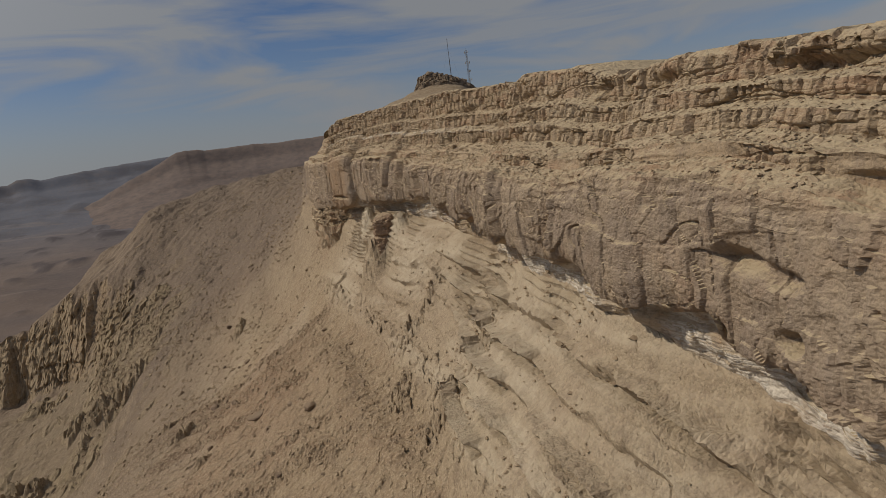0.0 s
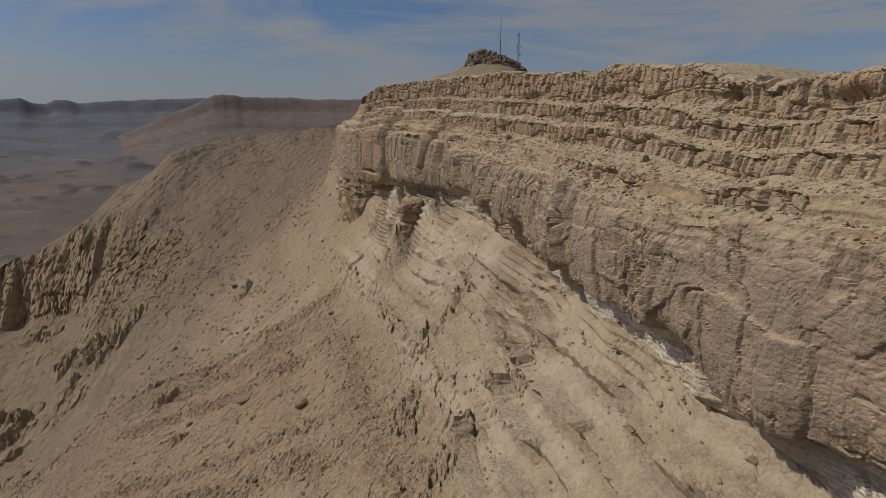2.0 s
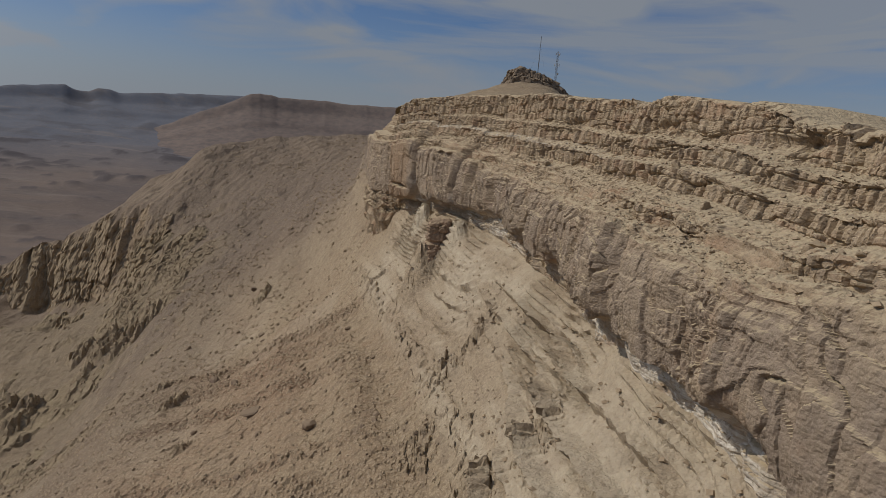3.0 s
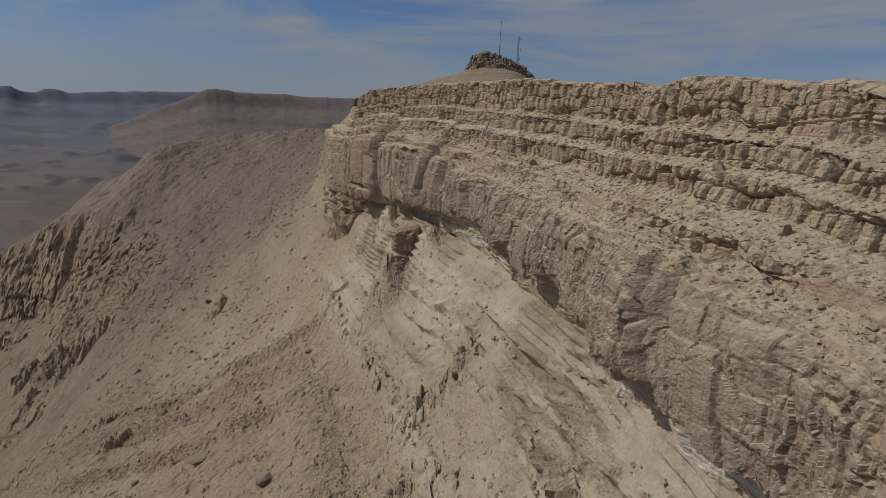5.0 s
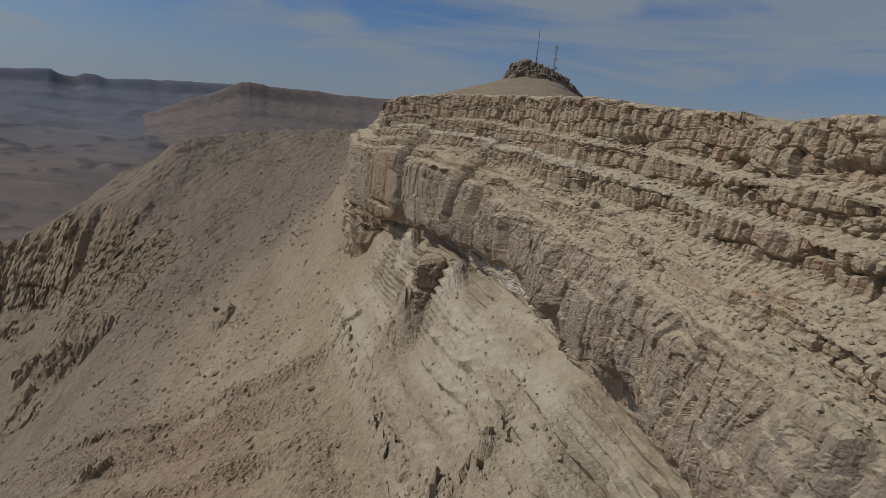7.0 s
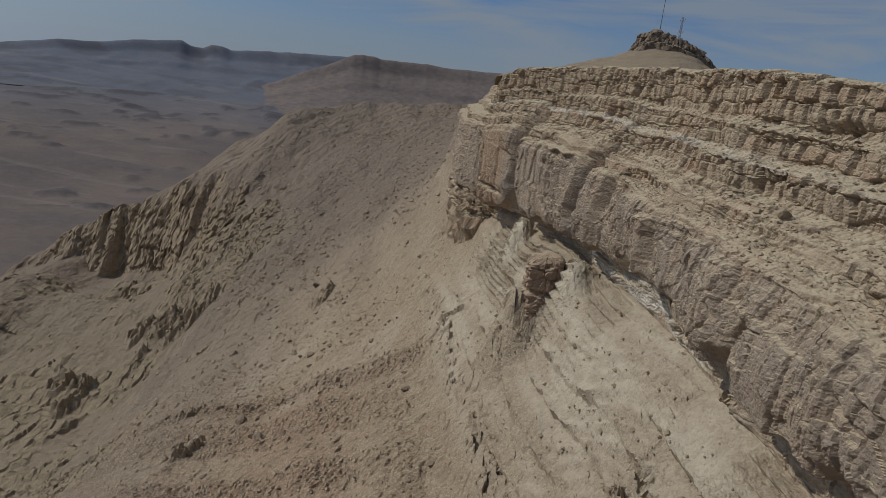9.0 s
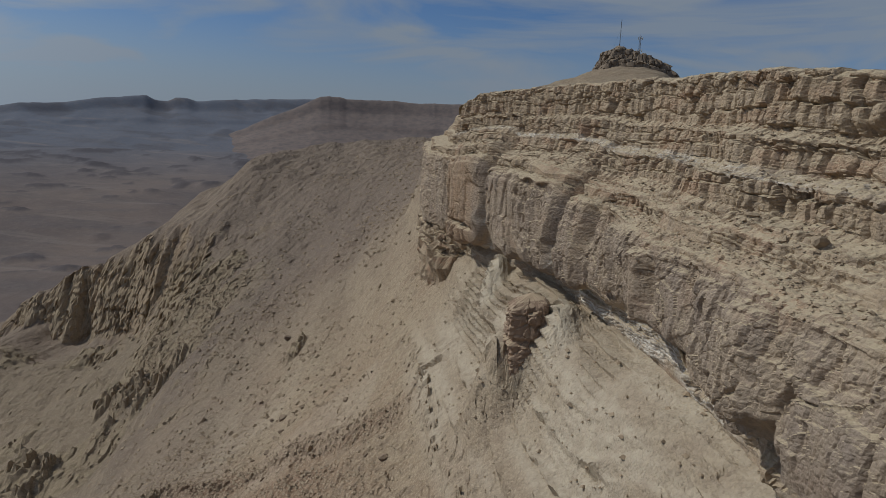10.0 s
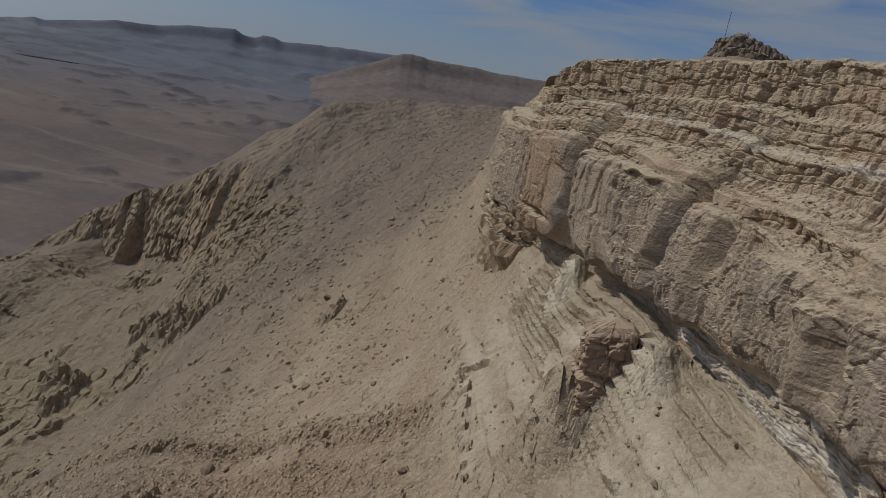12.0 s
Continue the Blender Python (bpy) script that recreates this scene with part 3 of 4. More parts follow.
# ---------------------------------------------------------------- slope below
BASE = curve((-420, -205), (-300, -152), (-282, -143), (-253, -130), (-220, -134), (-192, -127), (-156, -109), (-140, -98), (-120, -75), (-108, -62), (-90, -50), (-60, -40), (-20, -28), (20, -16), (60, -10))
RIDGE = curve((-420, -215), (-340, -160), (-282, -122), (-254, -110), (-220, -90), (-193, -77), (-171, -63), (-158, -57), (-137, -54), (-120, -52), (-108, -50), (-90, -47), (-60, -36), (0, -10), (40, 0), (60, 2))
CREST = curve((-420, -280), (-260, -190), (-200, -130), (-185, -66), (-160, -44), (-145, -33), (-133, -21), (-122, -17), (-100, -13.5), (-75, -9.5), (-46, -4.5), (-10, -1.0), (31, 4), (60, 8))


SAG = curve((-60, 4.5), (100, 5), (148, 5.5), (178, 3), (212, -0.5), (248, -4.5), (280, -6.5), (310, -6), (350, -3), (420, 0), (700, 0))     # the slope bellies out, then hollows


def ground(x, y):
    """The height of the ground below the wall."""
    w = x + 0.16 * (np.clip(y, -50, 300) - 100)
    near = TALUS_FALL(w) - 0.05 * np.clip(y - 200, 0, 100) * smooth(-w, 0, 30) + SAG(y) * smooth(-w, -12, -2)
    lift = 0.3 * smooth(-y, -108, -84)
    bench = np.minimum(FOOT(y) - 3.9 + lift, FOOT(y) - 4.9 + lift - 1.85 * (FACE(y) + 3.2 - x)) - near
    near = near + 0.5 * (bench + np.sqrt(bench**2 + 2.0)) * smooth(-y, -125, -95)
    base, ridge, crest = BASE(x), RIDGE(x), CREST(x)
    bowl = near + (base - near) * smooth(y, 285, 425)
    bowl = bowl + (ridge - base) * smooth((y + 0.45 * (x + 150) + 7 * fbm(x / 14, y / 60, 3, seed=5) - 442) / (25 - 15 * smooth(-x, 180, 225)), -1, 1)
    bowl = bowl + (crest - ridge) * smooth(y + 0.3 * (x + 150), 455, 556)
    apron = near + (crest - near) * np.clip((y - 250) / 306, 0, 1) ** 1.15
    z = apron + (bowl - apron) * smooth(-x + 8 * fbm(y / 20, x / 30, 3, seed=6), 92, 122)
    return z + (-340 - z) * smooth(y + 0.1 * x, 562, 760)


# Crags that stand out of the slope: x, y, half widths, height, turn.
CRAGS = [(-126, 340, 7, 10, 6, -0.35), (-112, 330, 4, 9, 5, -0.6), (-99, 322, 3.5, 8, 5, -0.9), (-140, 352, 6, 9, 5, 0.2), (-41, 277, 3, 6, 2.6, -0.3), (-92, 343, 4, 7, 3, -0.5), (-58, 214, 2.6, 4.0, 2.2, -0.4), (-48, 190, 2.4, 4.4, 2.6, -0.5), (-152, 318, 6, 9, 6, -0.3), (-166, 330, 6, 8, 5, 0.3), (-36, 152, 1.8, 3.5, 1.6, -0.4)]


def crags(x, y):
    total = np.zeros(x.shape)
    for cx, cy, rx, ry, high, turn in CRAGS:
        c, q = math.cos(turn), math.sin(turn)
        u, v = ((x - cx) * c + (y - cy) * q) / rx, (-(x - cx) * q + (y - cy) * c) / ry
        far = np.hypot(u, v) + 0.30 * fbm(x / (0.9 * rx), y / (0.9 * rx), 4, seed=62)
        total = np.maximum(total, high * smooth(1.0 - far, 0, 0.38) * (0.75 + 0.35 * facets(x, y, 0.5 * rx, 0.5 * rx, 64, 1.5)[0]))
    return total


def slope_detail(x, y, z):
    near = smooth(-y, -300, -150)
    w = x + 0.16 * (np.clip(y, -50, 300) - 100)
    high = np.interp(z, [-53.5, -45, -40.5, -35.5, -31, -27.5, -22, -18.6, -16.6, -15], [0, 9, 13, 17, 20, 22.5, 24.5, 26.5, 29, 33])
    w = np.maximum(w, high) * smooth(-y, -130, -100) + w * (1 - smooth(-y, -130, -100))
    lower = smooth(w, 12, 15.5) * smooth(-y, -240, -205)                     # thin beds under the white band
    patch = smooth(fbm(x / 7, y / 12, 4, seed=3), 0.0, 0.4)
    free = 1 - 0.8 * lower
    d = 1.0 * fbm(x / 16, y / 24, 4, seed=1) + 0.13 * free * fbm(x / 1.3, y / 1.3, 3, seed=4)
    # ledges of the beds
    bed = 1.9 + 0.3 * fbm(x / 40, y / 40, 2, seed=9)
    q = (z + 0.9 * fbm(x / 9, y / 14, 2, seed=12)) / bed
    tread = (smooth(q - np.floor(q), 0.3, 0.7) + np.floor(q) - q) * bed
    d = d + lower * patch * 0.45 * tread
    f2, c2 = facets(x + 0.3 * z, y, 1.5, 2.2, 160, 1.4)
    f3, c3 = facets(x, y, 0.75, 0.9, 170, 1.2)
    d = d + lower * (0.10 * patch * f2) + near * (0.10 - 0.07 * lower) * f3 + 0.20 * (1 - lower) * near * facets(x, y, 3.2, 2.4, 175, 1.2)[0]
    # long overhanging beds under the white band: the lip leans out, the bed below is hollowed
    slab = smooth(w, 13.5, 16) * (1 - smooth(w, 24.5, 26)) * (0.32 + 0.68 * smooth(-y, -125, -85)) * smooth(fbm(x / 16, y / 26, 2, seed=29), -0.8, -0.3) * smooth(-y, -215, -190)
    q = (z - 0.7 * FOOT(y) + 0.22 * fbm(y / 2.0, x / 3, 3, seed=26) + 0.8 * fbm(x / 14, y / 30, 2, seed=28)) / 3.7
    p = q - np.floor(q)
    reach = (y + 4.7 * np.floor(q)) / 9
    span = hashed(np.floor(q), np.floor(reach), 33) * (1 - smooth(reach - np.floor(reach), 0.85, 1)) + hashed(np.floor(q), np.floor(reach) + 1, 33) * smooth(reach - np.floor(reach), 0.85, 1)
    slab = slab * (0.25 + 0.85 * smooth(span, 0.15, 0.6)) * (1 - bump(x, y, 12, 162, 6, 8))
    d = d + 2.2 * slab * (smooth(p, 0.44, 0.56) - p)
    shift = slab * (1.7 * np.exp(-((p - 0.40) / 0.09) ** 2) - 2.0 * np.exp(-((p - 0.60) / 0.10) ** 2))
    # thin beds just under the white band
    q = (z + 0.25 * fbm(x / 5, y / 9, 2, seed=27)) / 0.95
    p = q - np.floor(q)
    thin = smooth(w, 20.5, 23) * smooth(-y, -240, -205) * smooth(fbm(x / 9, y / 15, 2, seed=36), -0.3, 0.2)
    d = d + 0.7 * thin * (smooth(p, 0.3, 0.7) - p)
    shift = shift + 0.42 * thin * (np.exp(-((p - 0.35) / 0.15) ** 2) - np.exp(-((p - 0.68) / 0.15) ** 2))
    # rubble runs down the slope
    across = y + 0.47 * x
    run = 0.55 * smooth(fbm(x / 130, across / 8, 4, seed=18), 0.05, 0.6) * smooth(-w, -11, 2) * near
    run = np.maximum(run, np.exp(-((across - 188 + 1.6 * fbm(x / 15, y / 15, 3, seed=20)) / 4.5) ** 2) * smooth(-x, -4, 6) * smooth(x, -90, -60))
    d = d + run * (0.40 * f2 + 0.30 * f3) + (0.7 + 0.7 * f2 * smooth(f3, -1, 0.5)) * np.exp(-((w - 14.6 + 1.2 * fbm(y / 25, x / 25, 3, seed=23)) / 1.3) ** 2) * smooth(-y, -225, -205)
    knobs = 1.8 * bump(x, y, 13.0, 93.5, 3.0, 4.5) + 1.2 * bump(x, y, 19, 86.5, 2.4, 3.2) + 0.8 * bump(x, y, 9, 111, 2.5, 5) + 1.3 * bump(x, y, 18.3, 122, 2.2, 2.6) + 1.6 * bump(x, y, 13.4, 123.5, 2.0, 3.0)
    d = d + 8.0 * bump(x, y, 11.0, 162.8, 3.8, 4.6) * (1 + 0.15 * f2)
    d = d + knobs * (0.8 + 0.8 * f2 - 0.8 * c2 + 0.4 * f3)
    # cones of chalk debris in the notches of the wall
    d = d + 4.0 * bump(x, y, 12.4, 188.3, 2.2, 3.2) + 2.6 * bump(x, y, 18.0, 158.5, 2.2, 3.6)
    far = 1 - near
    d = d + far * (1.6 * fbm(x / 22, y / 34, 5, seed=14) + 0.15 * facets(x, y, 3, 5, 180, 1.2)[0])
    # curved beds on the far shoulder
    arcs = (np.hypot(x + 28, (y - 425) * 0.85) + 4 * fbm(x / 40, y / 40, 2, seed=19)) / 8.0
    d = d + smooth(y, 440, 470) * smooth(x, -175, -150) * 1.3 * (smooth(arcs - np.floor(arcs), 0.0, 0.75) - arcs + np.floor(arcs))
    # rills and outcrops of the bowl on the left
    rock = crags(x, y)
    bowl = smooth(-x, 62, 100) * smooth(y, 190, 250) * smooth(-y, -450, -425)
    rills = ridged((y + 0.35 * x) / 13, x / 80, 4, seed=22)
    crag = smooth(fbm(x / 26, y / 26, 4, seed=24), 0.12, 0.45)
    return d + bowl * (1.7 * rills + crag * (1.4 + 0.8 * facets(x, y, 5, 5, 190, 1.5)[0]) + 0.3 * fbm(x / 5, y / 5, 3, seed=25)) + rock, run, np.maximum(crag * bowl, smooth(rock, 0.3, 2)), lower, shift


gx = steps((-420, -270, 4, 1.2), (-270, -150, 0.9, 0.75), (-150, -30, 0.75, 0.5), (-30, 2, 0.5, 0.32), (2, 8, 0.2, 0.16), (8, 25, 0.12, 0.12), (25, 30, 0.2, 0.2), (30, 36, 0.6, 1.0))
gy = steps((-40, 30, 3, 0.4), (30, 110, 0.32, 0.28), (110, 220, 0.28, 0.5), (220, 415, 0.55, 1.0), (415, 470, 0.8, 1.0), (470, 570, 1.0, 1.2), (570, 780, 2, 8))
GX, GY = np.meshgrid(gx, gy)
GZ = ground(GX, GY)
gd, RUN, CRAG, LOWER, GSHIFT = slope_detail(GX, GY, GZ)
GZ = GZ + gd
sx, sy = np.gradient(GZ, gy, axis=0), np.gradient(GZ, gx, axis=1)
cliffy = smooth(np.hypot(sx, sy), 0.9, 1.7) * smooth(GY, 330, 400) * smooth(-GX, 85, 115) * (1 - smooth(GY + 0.45 * (GX + 150), 466, 484))
# the wall round the bowl breaks into buttresses, columns and clefts
lean = GX + 2.5 * fbm(GX / 12, GZ / 14, 3, seed=201)
big, cleft, shelf = blocks(lean, GZ + 3 * fbm(GX / 15, GZ / 15, 2, seed=202), 9.0, 13.0, 203, 1.8, 0.6)
col, split, lip = blocks(lean + 0.8 * fbm(GX / 3, GZ / 4, 2, seed=204), GZ + 1.5 * fbm(GX / 6, GZ / 6, 2, seed=205), 3.2, 3.8, 206, 0.9, 0.5)
fb, cb = facets(GX - 0.3 * GZ, GZ, 2.6, 3.0, 210, 1.5)
GYY = GY - cliffy * (1.9 * big - 1.8 * cleft - 1.0 * shelf + 0.9 * col - 0.7 * split - 0.7 * lip + 0.6 * fb - 0.25 * cb + 3.2 * ridged(GX / 40 + GZ / 80, GZ / 110, 2, seed=73))
WW = np.where(LOWER > 0.02, 17.5, GX + 0.16 * (np.clip(GY, -50, 300) - 100))
ARCS = np.sin((np.hypot(GX + 28, (GY - 425) * 0.85) + 4 * fbm(GX / 40, GY / 40, 2, seed=19)) / 8.0 * 2 * math.pi)
rust = 0.85 * RUN * smooth(GY, 70, 150) + 0.50 * smooth(fbm(GX / 40, GY / 50, 4, seed=88), 0.0, 0.6) * smooth(GY, 90, 160) * smooth(-WW, -6, 6)
WALLSIDE = smooth(GX + 0.16 * (np.clip(GY, -50, 300) - 100), 20.5, 23.5) * smooth(GY, 85, 115) * smooth(-GY, -200, -165)
pale = 0.7 * bump(GX, GY, 12.2, 187.5, 2.2, 4.0) + 0.5 * bump(GX, GY, 17.6, 157.5, 2.4, 4.2) + 0.20 * WALLSIDE + (0.24 + 0.30 * smooth(fbm(GX / 9, GY / 20, 3, seed=91) + 0.5 * np.sin(GZ * 1.4 + GY / 30), -0.5, 0.6) + 0.12 * smooth(-GY, -110, -70)) * LOWER * smooth(-GY, -235, -190) + 0.22 * smooth(fbm(GX / 22, GY / 40, 4, seed=89), 0.2, 0.6) * smooth(GY, 110, 190) * smooth(-GY, -280, -230)
# darker by place on far shoulder and left slope, striped along the curved beds
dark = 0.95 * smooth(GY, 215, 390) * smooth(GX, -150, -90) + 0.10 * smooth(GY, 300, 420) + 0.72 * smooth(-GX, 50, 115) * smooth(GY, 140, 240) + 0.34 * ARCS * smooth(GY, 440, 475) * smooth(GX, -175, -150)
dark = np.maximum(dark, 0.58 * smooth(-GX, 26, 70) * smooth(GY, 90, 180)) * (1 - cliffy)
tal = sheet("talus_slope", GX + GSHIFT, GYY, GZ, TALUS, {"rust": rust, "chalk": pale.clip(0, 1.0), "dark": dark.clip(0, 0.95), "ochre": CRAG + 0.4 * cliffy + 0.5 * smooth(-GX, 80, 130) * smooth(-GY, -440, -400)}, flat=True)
tagged(tal, "dusty tan scree slope with rock ribs below the cliff", "slope", kind="structure")


def ground_at(x, y):
    """The finished height of the slope at one place."""
    i = min(max(int(np.searchsorted(gy, y)) - 1, 0), len(gy) - 2)
    j = min(max(int(np.searchsorted(gx, x)) - 1, 0), len(gx) - 2)
    u, v = (y - gy[i]) / (gy[i + 1] - gy[i]), (x - gx[j]) / (gx[j + 1] - gx[j])
    return float((GZ[i, j] * (1 - v) + GZ[i, j + 1] * v) * (1 - u) + (GZ[i + 1, j] * (1 - v) + GZ[i + 1, j + 1] * v) * u)


# ---------------------------------------------------------------- plain and distance
# Low dark hills on the plain: x, y, half width, height.
MOUNDS = [(-898, 2602, 55, 10), (-960, 3250, 80, 13), (-813, 1870, 36, 6), (-1040, 2400, 45, 7), (-1250, 2350, 40, 6), (-859, 1700, 28, 5), (-1500, 2900, 80, 9), (-620, 2900, 80, 12), (-760, 2950, 60, 9), (-1150, 2950, 50, 6)]
a = np.radians(np.concatenate([np.arange(-180, -64, 4), np.arange(-64, 14, 0.3), np.arange(14, 181, 4.0), [180]]))
r = steps((0, 600, 100, 60), (600, 2400, 18, 26), (2400, 4950, 26, 70))
A, R = np.meshgrid(a, r)
PX, PY = R * np.sin(A), 300 + R * np.cos(A)
PZ = -300 + 10 * fbm(PX / 420, PY / 300, 5, seed=200) + 175 * smooth(R, 1200, 4800) - 120 * smooth(-R, -700, -300)
mound = np.zeros(PX.shape)
for mx, my, wide, high in MOUNDS:
    d = np.hypot((PX - mx) / wide, (PY - my) / (1.2 * wide)) * (1 + 0.25 * fbm(PX / 90, PY / 90, 3, seed=207))
    mound = np.maximum(mound, high * (1 - smooth(d, 0.35, 1.0)))
speck = np.clip(fbm(PX / 110, PY / 120, 4, seed=205) - 0.62, 0, 1)
# the painted haze sets in with distance, from 1900 to 4500 m
tagged(sheet("ground", PX, PY, PZ + mound + 12 * speck, PLAIN, {"dark": (smooth(mound, 2, 10) + 0.8 * smooth(speck, 0.02, 0.2)).clip(0, 1), "far_haze": smooth(R, 1900, 4500)}), "brown and grey desert plain with low dark hills and painted haze far off", "desert", kind="structure")


def far_range(name, az, r, skyline, foot, material, label, rough, lumps, cap, seed):
    """A range of hills far off: azimuths, distances from the near foot to beyond the crest, the crest's elevation by azimuth."""
    A, R = np.meshgrid(np.radians(az), r)
    deg = np.degrees(A)
    crest = np.tan(np.radians(skyline(deg))) * r[-1] * 0.9 + 2
    u = (R - r[0]) / (r[-1] - r[0])
    wide = len(az) // 8
    broad = np.convolve(np.pad(crest[0], wide, mode="edge"), np.hanning(2 * wide + 1) / np.hanning(2 * wide + 1).sum(), "valid")[None] + 0 * crest
    crest = broad + (crest - broad) * smooth(u, 0.45, 0.88)
    X, Y = R * np.sin(A), R * np.cos(A)
    gul = (0.03 + 0.05 * (rough < 1)) * fbm(X / (520 * rough), Y / (520 * rough), 4, seed=seed)
    up = np.clip(u * 1.12 + gul * smooth(u, 0.05, 0.4) * (1 - smooth(u, 0.70, 0.92)), 0, 1)
    shape = 0.40 * up + 0.44 * up ** 2.2 + 0.04 * smooth(up, 0.70, 0.76) + cap * smooth(up, 0.90, 0.99)
    shape = shape / (0.88 + cap)
    z = foot + np.maximum(crest - foot, -5) * shape
    z = z + lumps * (30 * ridged(X / 210, Y / 360, 5, seed=seed + 9) + 12 * fbm(X / 50, Y / 60, 4, seed=seed + 11)) * smooth(u, 0, 0.3) * (1 - smooth(u, 0.72, 0.9)) * smooth(crest - foot, 0, 120)
    # distance sets the painted haze, which only the plain's material reads
    return tagged(sheet(name, X, 50 + Y, z, material, {"far_haze": smooth(R, 1900, 4500), "dark": 0.45 * smooth(fbm(X / 260, Y / 200, 4, seed=seed + 17), 0.25, 0.6)}), label, "mountain", kind="structure")


def ridge_line(*pairs):
    xs, vs = np.array(pairs, float).T
    return lambda deg: np.interp(deg, xs, vs) + 0.035 * fbm(deg * 1.3, 0 * deg, 4, seed=340)


MESA_LINE = ridge_line((-90, -1.0), (-60, -1.0), (-40, -0.95), (-37.7, -0.42), (-37.2, -0.5), (-33.4, 0.30), (-32.6, 0.5), (-30.0, 0.7), (-27.5, 1.2), (-24.2, 1.64), (-23.5, 1.30), (-22.6, 1.28), (-22.1, 1.58), (-21.2, 1.60), (-20.5, 1.40), (-18, 1.66), (-15, 1.9), (-12, 2.08), (0, 2.1), (60, 2.1))
BUTTE_LINE = ridge_line((-30, -4), (-24, -2.7), (-20, -1.9), (-18, -1.25), (-16.5, -0.55), (-15.4, 0.1), (-14.3, 0.62), (-13, 1.2), (-12.3, 1.55), (-11.4, 2.05), (-10.8, 2.36), (-10.1, 2.47), (-9.2, 2.42), (-8.6, 2.24), (-7, 2.26), (-5, 2.35), (-3.4, 2.2), (0, 2.28), (12, 2.6))
# the mesas take the plain's material, so their blue is painted haze
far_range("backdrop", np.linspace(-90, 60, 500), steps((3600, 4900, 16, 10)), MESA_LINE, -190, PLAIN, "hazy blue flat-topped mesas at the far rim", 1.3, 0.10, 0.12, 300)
far_range("far_escarpment", np.linspace(-29, 12, 440), steps((3250, 4300, 9, 8)), BUTTE_LINE, -225, far_material("far_escarpment", (0.136, 0.113, 0.106), (0.190, 0.150, 0.130), 0.026, (0.120, 0.102, 0.100)), "reddish brown escarpment with flat-topped butte far off", 1.0, 0.05, 0.09, 330)


# ---------------------------------------------------------------- plateau and hill
HILL = (64.0, 312.0)


def plateau(x, y):
    """The tableland behind the rim, and the bare hill on it."""
    z = RIM(np.minimum(y, 700)) - 0.3
    z = z + 27 * smooth(y, 430, 760) * smooth(x - FACE(np.minimum(y, 700)), 5, 60)
    d = np.hypot(np.where(x > HILL[0], 1.25, 1.0) * (x - HILL[0]), 0.8 * (y - HILL[1])) * (1 + 0.07 * fbm(x / 14, y / 14, 3, seed=402))
    cone = np.interp(d, [0, 12, 15, 18, 27, 41, 56, 76], [27.8, 27.2, 26.0, 24.6, 21.6, 17.4, 13.4, 9.0]) - 0.12 * np.clip(x - HILL[0], 0, 25)
    q = (cone + 0.5 * fbm(x / 9, y / 9, 3, seed=403)) / 2.6              # faint beds on its flanks
    cone = cone + 0.55 * (smooth(q - np.floor(q), 0.3, 0.7) - q + np.floor(q))
    return np.maximum(z, cone) + 0.3 * fbm(x / 18, y / 22, 4, seed=401)


py = steps((222, 260, 2.0, 1.0), (260, 365, 0.8, 0.9), (365, 720, 2.5, 6), (720, 1500, 10, 30))
pt = steps((0, 20, 0.8, 0.8), (20, 110, 0.8, 1.0), (110, 250, 2, 4), (250, 700, 10, 30))
PT, PYY = np.meshgrid(pt, py)
PXX = FACE(np.minimum(PYY, 700)) + RIM_BACK(np.minimum(PYY, 700)) + 0.8 + PT
tagged(sheet("plateau", PXX, PYY, plateau(PXX, PYY), TALUS, {"rust": 0.0, "chalk": 0.22 * (1 - smooth(plateau(PXX, PYY), 12, 17)), "dark": 0.10 + 0.22 * smooth(plateau(PXX, PYY), 12, 20), "ochre": 0.25 * smooth(plateau(PXX, PYY), 12, 20)}, flat=True), "dusty plateau rising to a bare hill", "plateau", kind="structure")


def caprock():
    """The jointed slab of rock that crowns the hill, thickest at its outer end."""
    a, t = np.meshgrid(np.linspace(0, 2 * math.pi, 300), np.linspace(0, 1, 70))
    r = np.interp(t, [0, 0.10, 0.36, 0.42, 0.70, 0.78, 1], [17.0, 16.6, 16.0, 14.0, 12.8, 10.5, 0.01])
    r = r * (1 + 0.09 * fbm(np.cos(a) * 2 + 5, np.sin(a) * 2, 3, seed=420))
    x = HILL[0] + 2.0 + 1.0 * r * np.cos(a)
    y = HILL[1] + 0.75 * r * np.sin(a)
    lower = np.interp(x, [48, 56, 62, 70, 83], [24.5, 25.4, 25.6, 24.8, 21.4])
    upper = np.interp(x, [48, 51.5, 54, 58, 65, 74, 84], [28.2, 29.0, 33.2, 34.3, 32.2, 29.2, 24.6])
    up = np.interp(t, [0, 0.36, 0.42, 0.70, 0.80, 1], [0, 0.50, 0.56, 0.92, 0.98, 1.0])
    z = lower + (upper - lower) * up
    b, j, _ = blocks(a * 15 + 0.3 * fbm(a * 6, z / 2, 3, seed=431), z + 0.3 * fbm(a * 4, z, 2, seed=432), 1.7, 1.5, 433, 0.22, 0.5)
    f, c = facets(x, y, 1.8, 1.8, 434, 1.4)
    side = 1 - smooth(t, 0.72, 0.82)
    push = (0.75 * b - 0.7 * j) * side
    x, y = x + push * np.cos(a), y + 0.75 * push * np.sin(a)
    z = z + (1 - side) * (0.7 * f - 0.5 * c) + 0.35 * side * b
    return tagged(sheet("caprock", x, y, z, stone_material("dark_caprock", (0.20, 0.155, 0.115), (0.27, 0.21, 0.15), 0.3), flat=True), "dark blocky caprock crowning the bare hill", "rock")


caprock()


